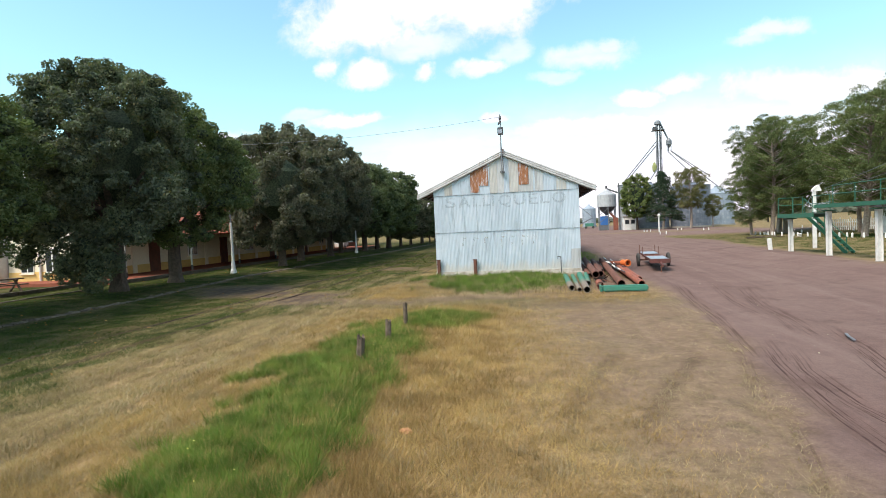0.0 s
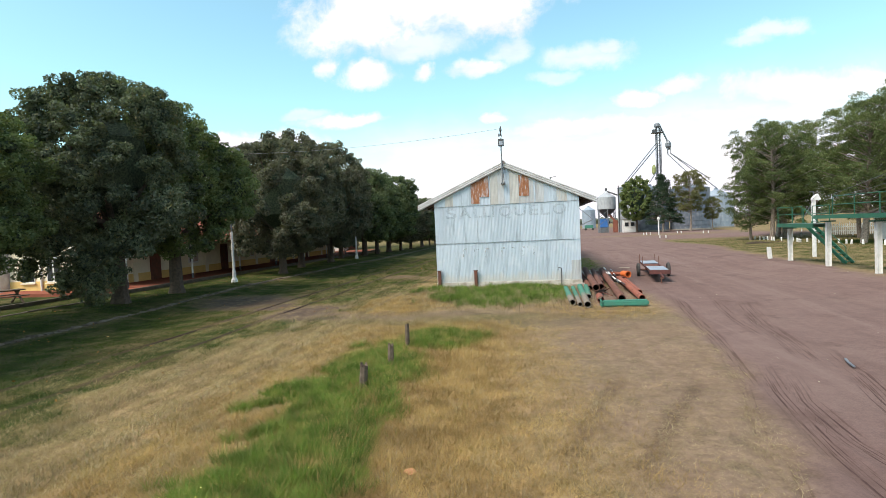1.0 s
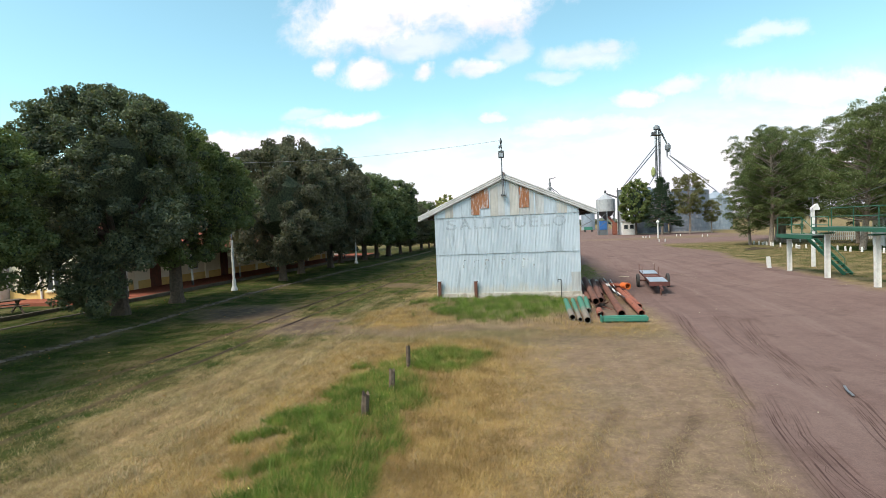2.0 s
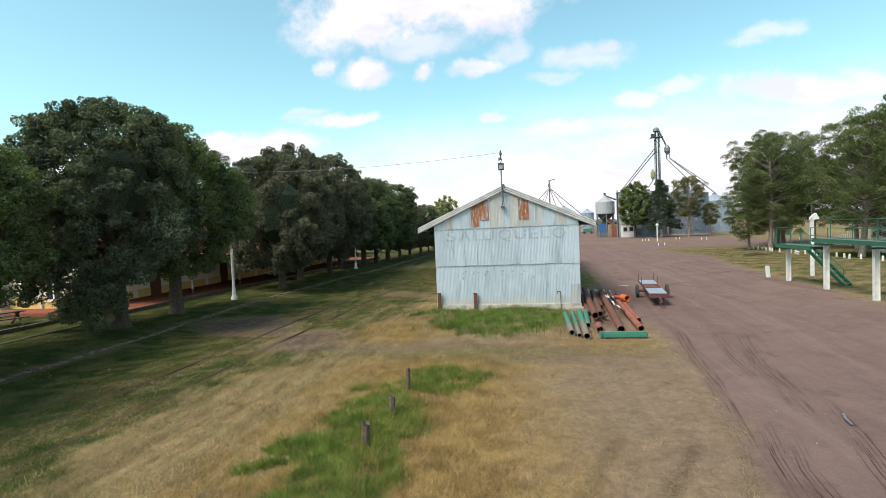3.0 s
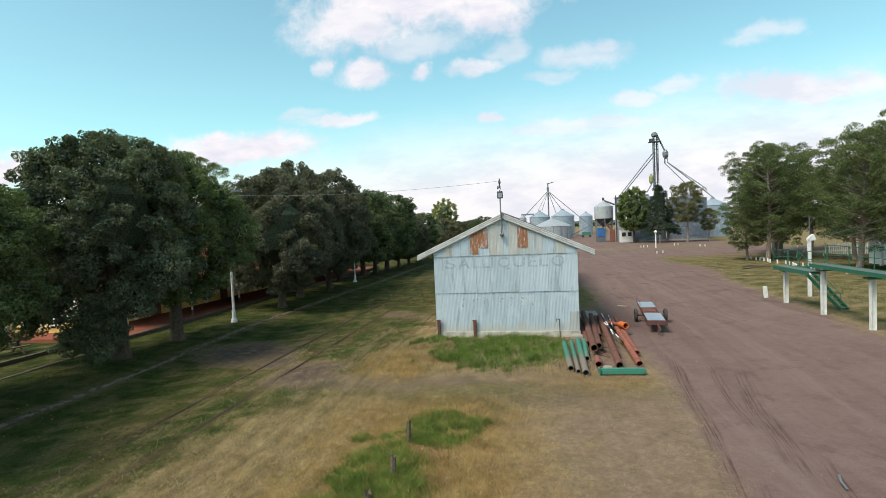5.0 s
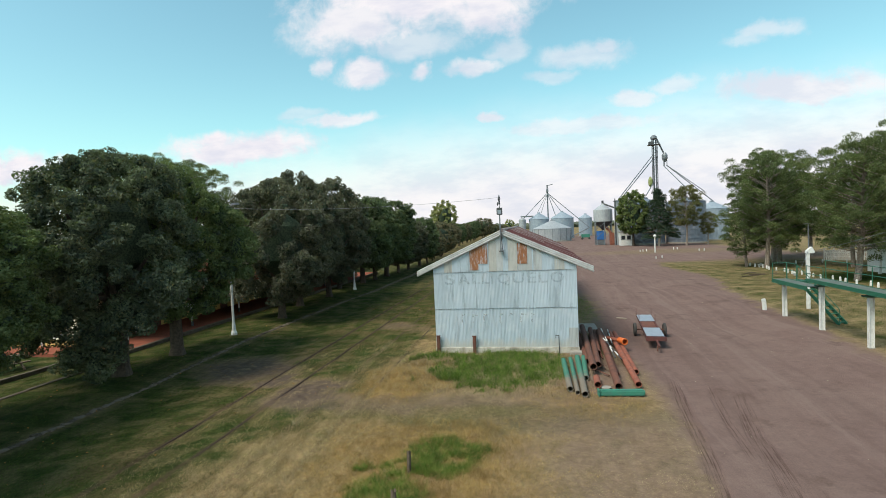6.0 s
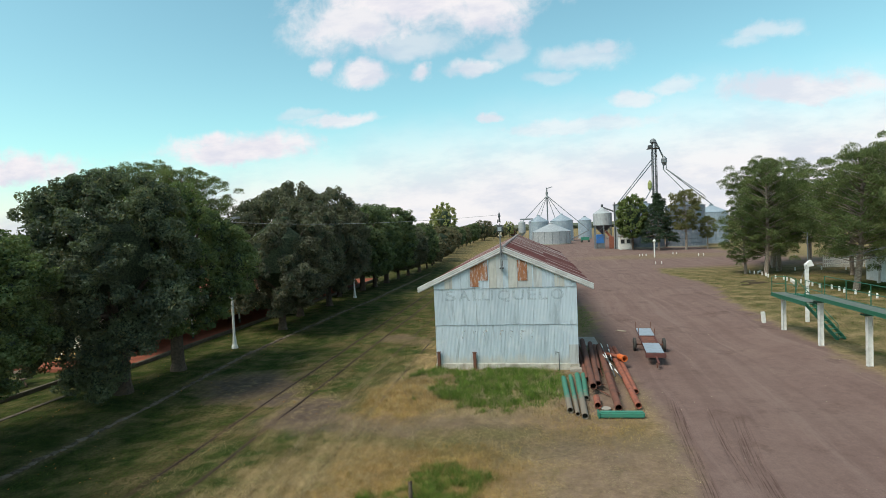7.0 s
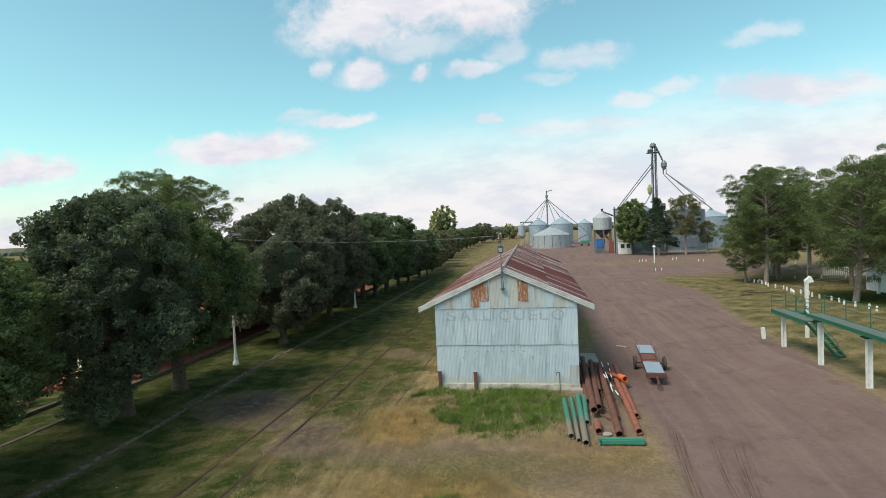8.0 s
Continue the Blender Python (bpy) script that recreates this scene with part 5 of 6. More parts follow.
part("basket", lathe([(0.1, 16.2), (0.6, 17.0), (0.65, 18.4), (0.2, 19.4)], 10, (-1.6, -0.8, 0)), worn("faded_yellow", (0.30, 0.33, 0.13), (0.22, 0.24, 0.10)), tower, "faded yellow basket")
for a, b in (((-0.6, 0, 24.6), (-12.6, -15.0, 12.6)), ((-0.6, 0, 25.8), (-13.2, -15.2, 12.6)), ((-0.6, 0, 17.5), (-5.6, -14, 13.4)), ((2.4, -0.4, 22.4), (6.5, -14, 13.0)), ((3.2, -0.4, 22.6), (9.6, -14, 13.6)),
             ((3.3, 0, 22.6), (14.4, -5, 11.2)), ((-0.8, 0, 14.5), (-3.6, -14, 12.8))):
    part("spout", rod(a, b, 0.14, 6), STEEL, tower)
# mast with stays over the far bins
far = thing("elevator_mast", "thin elevator mast with slanting spouts above bins", "tower", at=(7.3, 229.0, 0))
part("mast", rod((0, 0, 0), (0, 0, 23.0), 0.28, 8), STEEL, far)
part("head", box(-0.5, 0.5, -0.4, 0.4, 19.8, 21.2, 0.1), STEEL, far)
part("vane", bar((-0.2, 0, 22.6), (2.4, 0, 23.2), 0.4, 0.3), STEEL, far)
for b in ((-11.0, -2, 8.5), (-4.6, -3, 11.2), (-2.9, -3, 11.2), (5.3, -3, 11.3), (3.0, -3, 9.8), (16.5, -4, 4.2)):
    part("spout", rod((0, 0, 19.6), b, 0.15, 6), STEEL, far)
part("low_chute", rod((16.5, -4, 4.2), (8.5, -6, 0.5), 0.2, 6), STEEL, far)
small = thing("feed_tank", "small upright steel tank on legs beside a conveyor", "silo", at=(-3.6, 224.0, 0))
part("tank", lathe([(0.4, 3.0), (1.5, 4.4), (1.5, 8.6), (0.4, 9.4)], 18), TANK, small)
for x, y in ((-1, -1), (1, -1), (-1, 1), (1, 1)):
    part("leg", rod((x, y, 0), (x, y, 4.6), 0.1, 6), STEEL, small)
part("gantry_beam", box(-0.6, 4.6, -0.3, 0.3, 9.6, 10.2), STEEL, small)
wagon = thing("farm_wagon", "small blue-green farm wagon parked by the bins", "wagon", at=(20.2, 205.0, 0))
part("body", box(-1.5, 1.5, -0.9, 0.9, 0.8, 2.0, 0.05), TEAL_BEAM, wagon)
for x in (-1.3, 1.3):
    part("wheel", rod((x, -1.15, 0.45), (x, -0.9, 0.45), 0.45, 12), RUBBER, wagon)
for k, (x, z) in enumerate(((-4.6, 3.6), (3.0, 3.2), (-7.5, 3.4))):
    hut = thing("goods_wagon", "old pale railway wagon standing far along the line", "railway wagon", "far railway wagons", at=(-15.0 + x, 330.0 + 22 * k, 0))
    part("body", box(-1.5, 1.5, -6, 6, 1.0, z + 0.8, 0.1), CREAM if k != 1 else RUST, hut)
    part("frame", box(-1.3, 1.3, -5.8, 5.8, 0.3, 1.0), DARK_STEEL, hut)

# ---- station building behind the trees ----
station = thing("station_building", "long cream and yellow railway station with red roof", "station")
WX, WY0, WY1, FZ = -27.6, 28.2, 70.0, 0.62
part("wall", box(WX - 5.4, WX, WY0, WY1, 0.3, 4.3), CREAM, station, "cream plastered wall")
part("dado", box(WX - 5.43, WX + 0.035, WY0 - 0.03, WY1 + 0.03, 0.3, 1.2, 0.01), YELLOW, station, "yellow painted lower wall")
bm = bmesh.new()
a = [bm.verts.new(v) for v in ((WX - 5.9, WY0 - 0.4, 4.3), (WX + 0.5, WY0 - 0.4, 4.3), (WX + 0.5, WY1 + 0.6, 4.3), (WX - 5.9, WY1 + 0.6, 4.3), (WX - 2.7, WY0 + 3, 5.9), (WX - 2.7, WY1 - 3, 5.9))]
for f in ((0, 1, 4), (1, 2, 5, 4), (2, 3, 5), (3, 0, 4, 5), (0, 3, 2, 1)):
    bm.faces.new([a[i] for i in f])
part("roof", bm, ROOF_RED, station, "red tiled hip roof")
bm = bmesh.new()
a = [bm.verts.new(v) for v in ((WX, WY0, 4.25), (-24.1, WY0, 3.25), (-24.1, WY1, 3.25), (WX, WY1, 4.25), (WX, WY0, 4.15), (-24.1, WY0, 3.12), (-24.1, WY1, 3.12), (WX, WY1, 4.15))]
for f in ((0, 1, 2, 3), (7, 6, 5, 4), (0, 4, 5, 1), (1, 5, 6, 2), (2, 6, 7, 3), (3, 7, 4, 0)):
    bm.faces.new([a[i] for i in f])
part("veranda_roof", bm, ROOF_RED, station, "red veranda roof")
for k in range(7):
    y = 28.3 + 6.3 * k
    post = part("veranda_post", rod((-24.55, y, FZ), (-24.55, y, 3.2), 0.07, 10), WHITE, station, "white veranda post")
    part("foot_band", rod((-24.55, y, FZ), (-24.55, y, FZ + 0.35), 0.09, 10), DARK_STEEL, post)
for k in range(9):
    y = 30.2 + 4.4 * k
    if k % 2 == 0:
        win = part("window", box(WX - 0.05, WX + 0.07, y - 0.6, y + 0.6, 1.5, 3.0, 0.01), WHITE, station)
        for s in (-0.29, 0.29):
            part("pane", box(WX + 0.072, WX + 0.08, y + s - 0.24, y + s + 0.24, 1.6, 2.9), GLASS, win)
        part("sill", box(WX + 0.02, WX + 0.16, y - 0.7, y + 0.7, 1.42, 1.5, 0.01), CREAM, win)
    else:
        part("door", box(WX - 0.05, WX + 0.06, y - 0.55, y + 0.55, FZ, 2.9, 0.01), RUST, station, "dark red wooden door")
for k in range(11):
    y = 28.45 + 4.1 * k
    part("pilaster", box(WX - 0.02, WX + 0.09, y - 0.2, y + 0.2, FZ, 4.2, 0.01), CREAM, station)
for x, w2 in ((-31.55, 0.48), (-29.65, 0.52)):
    win = part("window", box(x - w2, x + w2, WY0 - 0.06, WY0 + 0.04, 1.12, 2.7, 0.01), WHITE, station)
    for s in (-0.5, 0.5):
        part("pane", box(x + s * w2 - 0.2, x + s * w2 + 0.2, WY0 - 0.068, WY0 - 0.061, 1.2, 2.62), GLASS, win)
    part("sill", box(x - w2 - 0.08, x + w2 + 0.08, WY0 - 0.14, WY0 - 0.03, 1.03, 1.11, 0.01), CREAM, win)
part("downpipe", rod((-30.55, WY0 - 0.09, 0.5), (-30.55, WY0 - 0.09, 4.2), 0.07, 10), WHITE, station, "white painted downpipe")
platform = thing("platform", "raised red station platform with an edge darkened for shade", "platform", kind="structure")
bm = box(WX - 5.4, -23.55, 26.2, 78, 0.1, FZ, 0.01)
part("floor", bm, TILE_RED, platform)
# the edge takes the dark kerb tone, its shade put into the colour
part("edge", box(-23.56, -23.3, 26.2, 78, 0.1, FZ + 0.02, 0.02), KERB_CONCRETE, platform)
annex = thing("white_annex", "plain white plastered annex beside the station", "building", at=(0, 0, 0))
part("wall", box(-40, -33.1, 27.6, 39.0, 0.3, 3.5, 0.02), WHITE, annex)
part("roof", box(-40.3, -33.06, 27.3, 39.2, 3.5, 3.66, 0.02), CONCRETE, annex)
win = part("window", box(-36.6, -35.4, 27.53, 27.65, 1.5, 2.7), STEEL, annex)
part("pane", box(-36.5, -35.5, 27.515, 27.525, 1.6, 2.6), GLASS, win)
table = thing("picnic_table", "dark wooden picnic table with benches on the lawn", "table", at=(-27.6, 23.0, gz(-27.6, 23.0)), turn=70)
part("tabletop", box(-1.0, 1.0, -0.4, 0.4, 0.70, 0.76, 0.01), WOOD_GREY, table)
for y in (-0.75, 0.75):
    part("bench_seat", box(-1.0, 1.0, y - 0.14, y + 0.14, 0.42, 0.47, 0.01), WOOD_GREY, table)
for x in (-0.75, 0.75):
    part("leg", bar((x, -0.75, 0.0), (x, 0.25, 0.72), 0.07, 0.1), WOOD_GREY, table)
    part("leg", bar((x, 0.75, 0.0), (x, -0.25, 0.72), 0.07, 0.1), WOOD_GREY, table)

white_house = thing("garden_house", "long white house with red base behind the tree row", "house")
part("wall", box(-41, -34, 78, 98, 0, 3.2, 0.02), WHITE, white_house)
part("base_band", box(-41.02, -33.97, 77.98, 98.02, 0, 0.9, 0.01), TILE_RED, white_house, "red painted base band")
bm = bmesh.new()
a = [bm.verts.new(v) for v in ((-41.5, 77.5, 3.2), (-33.5, 77.5, 3.2), (-33.5, 98.5, 3.2), (-41.5, 98.5, 3.2), (-37.5, 80, 4.8), (-37.5, 96, 4.8))]
for f in ((0, 1, 4), (1, 2, 5, 4), (2, 3, 5), (3, 0, 4, 5), (0, 3, 2, 1)):
    bm.faces.new([a[i] for i in f])
part("roof", bm, ROOF_RED, white_house, "red tiled roof")
for y in (80.5, 85, 90, 95):
    win = part("window", box(-34.02, -33.93, y - 0.6, y + 0.6, 1.2, 2.4), STEEL, white_house)
    part("pane", box(-33.928, -33.92, y - 0.5, y + 0.5, 1.3, 2.3), GLASS, win)

# house and fence behind the pines
house = thing("small_house", "small white house with dark roof and porch posts", "house")
part("wall", box(37.5, 47, 56, 66, 0, 3.0, 0.02), WHITE, house)
bm = bmesh.new()
a = [bm.verts.new(v) for v in ((36.2, 55.0, 2.95), (47.8, 55.0, 2.95), (47.8, 66.8, 2.95), (36.2, 66.8, 2.95), (42, 58.5, 5.0), (42, 63.5, 5.0))]
for f in ((0, 1, 4), (1, 2, 5, 4), (2, 3, 5), (3, 0, 4, 5), (0, 3, 2, 1)):
    bm.faces.new([a[i] for i in f])
part("roof", bm, DARK_ROOF, house, "dark hip roof")
for y in (55.3, 58.5, 62):
    part("porch_post", box(36.4, 36.65, y, y + 0.25, 0, 3.0, 0.01), WHITE, house)
win = part("window", box(37.42, 37.52, 59.5, 61.0, 1.0, 2.2), STEEL, house)
part("pane", box(37.40, 37.41, 59.6, 60.9, 1.1, 2.1), GLASS, win)
fence = thing("picket_fence", "white wooden picket fence behind the pines", "fence")
for k in range(26):
    t = k / 25
    x, y = 41.0 + 5.5 * t, 82.0 - 1.5 * t
    part("picket", box(x - 0.06, x + 0.06, y - 0.03, y + 0.03, 0, 1.5 + (0.25 if k % 5 == 0 else 0)), WHITE, fence)
for z in (0.5, 1.1):
    part("rail", bar((41.0, 82.04, z), (46.5, 80.54, z), 0.06, 0.1), WHITE, fence)
car = thing("parked_car", "white car parked beyond the trees", "car", at=(-29.0, 76.0, 0.3), turn=10)
bm = box(-0.85, 0.85, -2.1, 2.1, 0.3, 0.95, 0.12)
part("body", bm, WHITE, car)
part("cabin", box(-0.75, 0.75, -1.0, 1.2, 0.9, 1.45, 0.18), GLASS, car)
for x in (-0.8, 0.8):
    for y in (-1.3, 1.3):
        part("wheel", rod((x - 0.1, y, 0.32), (x + 0.1, y, 0.32), 0.32, 14), RUBBER, car)


# ---- trees ----
def leaf_quads(centres, normals, size, g, slim=0.55):
    """A rhombic leaf at every centre."""
    n = len(centres)
    ref = g.normal(size=(n, 3))
    a = np.cross(normals, ref)
    a /= np.linalg.norm(a, axis=1, keepdims=True) + 1e-9
    b = np.cross(normals, a)
    s = (size * g.uniform(0.6, 1.3, n))[:, None]
    fold = normals * s * 0.18
    v = np.stack([centres - a * s, centres - b * s * slim + fold, centres + a * s, centres + b * s * slim + fold], 1)
    return v.reshape(-1, 3), np.arange(4 * n).reshape(n, 4)


def blob_leaves(blobs, per_area, size, g, spread=0.75, slim=0.55):
    """Leaves in the outer shells of a set of lumps, leaving out those deep inside other lumps."""
    blobs = np.array(blobs)
    cs, ns = [], []
    for i, (x, y, z, rx, ry, rz) in enumerate(blobs):
        n = int(per_area * 4 * math.pi * ((rx * ry + ry * rz + rx * rz) / 3))
        d = g.normal(size=(n, 3))
        d /= np.linalg.norm(d, axis=1, keepdims=True)
        rad = g.uniform(0.68, 1.08, n)[:, None]
        c = np.array((x, y, z)) + d * rad * (rx, ry, rz)
        keep = np.ones(n, bool)
        for j, q in enumerate(blobs):
            if j != i and np.hypot(np.hypot(q[0] - x, q[1] - y), q[2] - z) < q[3] + rx:
                keep &= (((c - q[:3]) / q[3:]) ** 2).sum(1) > 0.42
        cs.append(c[keep])
        ns.append((d + spread * g.normal(size=(n, 3)))[keep])
    c, nrm = np.concatenate(cs), np.concatenate(ns)
    nrm /= np.linalg.norm(nrm, axis=1, keepdims=True) + 1e-9
    return leaf_quads(c, nrm, size, g, slim)


def lumps(blobs, shrink):
    bm = bmesh.new()
    for x, y, z, rx, ry, rz in blobs:
        bmesh.ops.create_icosphere(bm, subdivisions=1, radius=1.0, matrix=Matrix.Translation((x, y, z)) @ Matrix.Diagonal((rx * shrink, ry * shrink, rz * shrink, 1)))
    return bm


def limbs(trunk_h, r, ends, lean=(0, 0)):
    """A tapering trunk with a flared foot and limbs to the given ends."""
    bm = bmesh.new()
    sides, rings = 12, []
    for t in (0.0, 0.06, 0.2, 0.5, 1.0):
        rad = r * (1.5 - 2.2 * t if t < 0.2 else 1.08 - 0.25 * t)
        z = -0.25 + (trunk_h + 0.25) * t
        rings.append([bm.verts.new((lean[0] * t + rad * (1 + 0.13 * math.sin(3 * k + 5 * t)) * math.cos(k * math.tau / sides), lean[1] * t + rad * (1 + 0.1 * math.cos(4 * k)) * math.sin(k * math.tau / sides), z)) for k in range(sides)])
    for a, b in zip(rings, rings[1:]):
        for k in range(sides):
            bm.faces.new((a[k], a[(k + 1) % sides], b[(k + 1) % sides], b[k]))
    top = Vector((lean[0], lean[1], trunk_h - 0.15))
    for e in ends:
        e = Vector(e)
        mid = top.lerp(e, 0.5) + Vector((0, 0, 0.35))
        rod(top, mid, r * 0.5, 7, r * 0.34, bm)
        rod(mid, e, r * 0.34, 6, r * 0.12, bm)
    return bm


def broadleaf(name, label, seed, high, rad, trunk_h, trunk_r, leaf, per_area, mat, skirt=(), group="trees along the line", squash=1.0, lumps_n=95, low=None, sprays=5):
    """A broad round tree: trunk, a lumpy crown of single leaves, and solid inner lumps coloured dark like shaded
    foliage.
    """
    g = np.random.RandomState(seed)
    low = trunk_h * 0.72 if low is None else low
    cz, rz = (high + low) / 2, (high - low) / 2
    blobs, boughs = [], []
    for k in range(lumps_n):
        t = (k + 0.5) / lumps_n
        ph, el = k * 2.39996 + g.uniform(-0.3, 0.3), 1 - 2 * t
        flat_r = (1 - abs(el) ** 2.5) ** 0.4
        b = g.uniform(0.13, 0.24) * rad
        q = g.uniform(0.85, 1.0)
        zz = cz + rz * q * el
        boughs.append((rad * q * flat_r * math.cos(ph), rad * squash * q * flat_r * math.sin(ph), max(zz, low + b * 0.6), b * 1.15, b * 1.15, b * 0.95))
    # every bough is broken up into small hanging sprays
    for x, y, z, rx, ry, rz_ in boughs + [tuple(s) for s in skirt]:
        blobs.append((x * 0.94, y * 0.94, z, rx * 0.78, ry * 0.78, rz_ * 0.78))
        for i in range(sprays):
            d = g.normal(size=3) + np.array((x / rad, y / rad, (z - cz) / rz)) * 0.9
            d /= np.linalg.norm(d)
            r = g.uniform(0.30, 0.50) * rx
            blobs.append((x + d[0] * rx * 0.8, y + d[1] * ry * 0.8, z + d[2] * rz_ * 0.8, r, r, r * g.uniform(0.55, 0.85)))
    tree = thing(name, label, "tree", group)
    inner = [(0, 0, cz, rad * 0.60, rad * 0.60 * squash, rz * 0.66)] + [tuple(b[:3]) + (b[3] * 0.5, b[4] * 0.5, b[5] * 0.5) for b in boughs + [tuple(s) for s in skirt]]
    ends = [(b[0] * 0.8, b[1] * 0.8, b[2]) for b in boughs[4::12]]
    part("trunk", limbs(trunk_h, trunk_r, ends), BARK, tree)
    v, f = blob_leaves(blobs, per_area, leaf, g)
    link("crown", mesh_arrays("crown", v, f), (mat,), tree)
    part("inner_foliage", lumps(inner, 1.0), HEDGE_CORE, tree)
    return tree


ROW = "large dark evergreen tree with dense round crown on the lawn"
t0 = broadleaf("tree", "large dark evergreen tree with boughs hanging to the lawn", 5, 10.95, 3.38, 3.4, 0.36, 0.072, 118, LEAF, low=2.7, lumps_n=130,
               skirt=[(0.1, -1.9, 2.3, 1.1, 1.1, 1.1), (0.4, -1.8, 1.35, 0.95, 0.95, 1.0), (1.0, -1.5, 1.7, 0.7, 0.7, 0.8), (-0.8, -2.2, 1.5, 0.8, 0.8, 0.9), (0.9, -1.8, 2.7, 0.9, 0.9, 0.9), (-0.7, -2.5, 3.2, 1.1, 1.0, 1.0), (1.6, -1.4, 3.4, 1.1, 1.1, 1.0),
                      (-2.9, -2.0, 2.1, 0.7, 0.7, 0.8), (-2.6, -2.1, 3.0, 1.0, 1.0, 1.0), (-1.2, -2.6, 3.5, 1.0, 1.0, 0.9), (3.2, -0.8, 4.6, 1.1, 1.1, 1.2), (2.4, -1.2, 3.0, 0.9, 0.9, 1.0), (0.3, -1.9, 0.85, 0.6, 0.6, 0.7),
                      (-0.5, -1.6, 1.6, 0.8, 0.8, 1.0), (-3.4, -1.3, 3.7, 1.1, 1.1, 1.1), (-3.3, -0.8, 5.4, 1.2, 1.2, 1.3), (-2.9, -2.4, 4.6, 1.3, 1.3, 1.2), (-3.4, -2.9, 3.6, 1.1, 1.1, 1.0), (-3.6, -3.1, 5.6, 1.2, 1.2, 1.3),
                      (-2.9, -2.5, 6.6, 1.3, 1.3, 1.2), (1.9, 1.9, 4.4, 1.2, 1.2, 1.2)])
t0.matrix_basis = pose(-20.0, 22.6, gz(-20.2, 22.6))
t1 = broadleaf("tree", ROW, 8, 10.3, 3.0, 2.9, 0.36, 0.074, 112, LEAF_FRESH, low=2.1, lumps_n=105,
               skirt=[(2.5, 1.7, 7.4, 1.2, 1.3, 1.2), (3.0, 2.0, 6.0, 1.2, 1.3, 1.3), (1.8, 2.2, 7.9, 1.1, 1.2, 1.0), (2.7, 1.8, 4.9, 1.1, 1.2, 1.0), (0.6, -2.9, 7.2, 1.4, 1.4, 1.3), (1.4, -2.6, 5.8, 1.3, 1.3, 1.3), (1.0, -2.9, 4.4, 1.2, 1.2, 1.1), (1.9, -2.2, 8.1, 1.1, 1.1, 1.0), (1.6, 2.8, 6.8, 1.4, 1.4, 1.5), (1.2, 2.6, 4.9, 1.3, 1.3, 1.2)])
t1.matrix_basis = pose(-20.1, 26.9, gz(-20.0, 26.7))
t2 = broadleaf("tree", ROW, 13, 11.8, 4.7, 2.8, 0.36, 0.105, 52, LEAF_GREY, low=1.7)
t2.matrix_basis = pose(-19.6, 38.9, gz(-19.4, 38.9)) @ Matrix.Diagonal((0.85, 0.85, 0.89, 1))
t3 = broadleaf("tree", ROW, 21, 10.8, 3.8, 3.0, 0.32, 0.12, 40, LEAF_MID, low=2.0)
t3.matrix_basis = pose(-21.3, 64.5, gz(-21.3, 64.5))
# the copy at (-20.2, 8.2) stands out of view, added to shade the lawn
for k, (x, y, s, tallness, src) in enumerate([(-20.9, 45.0, 1.0, 1.12, t2), (-20.4, 50.8, 0.98, 1.11, t2), (-22.2, 58.5, 0.85, 1.0, t2), (-21.0, 68.8, 0.9, 0.93, t3), (-20.8, 74, 1.12, 1.04, t3), (-20.6, 80, 0.8, 0.86, t2),
                                              (-20.4, 86, 0.86, 0.8, t2), (-20.0, 93, 0.9, 0.8, t3), (-20.2, 8.2, 1.2, 0.95, t1), (-20.8, 14.8, 1.0, 0.86, t1),
                                              (-30.5, 54, 0.7, 0.7, t2), (-34, 84, 0.95, 0.8, t2), (-33, 100, 0.95, 0.8, t3)]):
    c = copy_thing(src, pose(x, y, gz(x, y), 0, 0, 57 * k) @ Matrix.Diagonal((s, s, tallness, 1)))


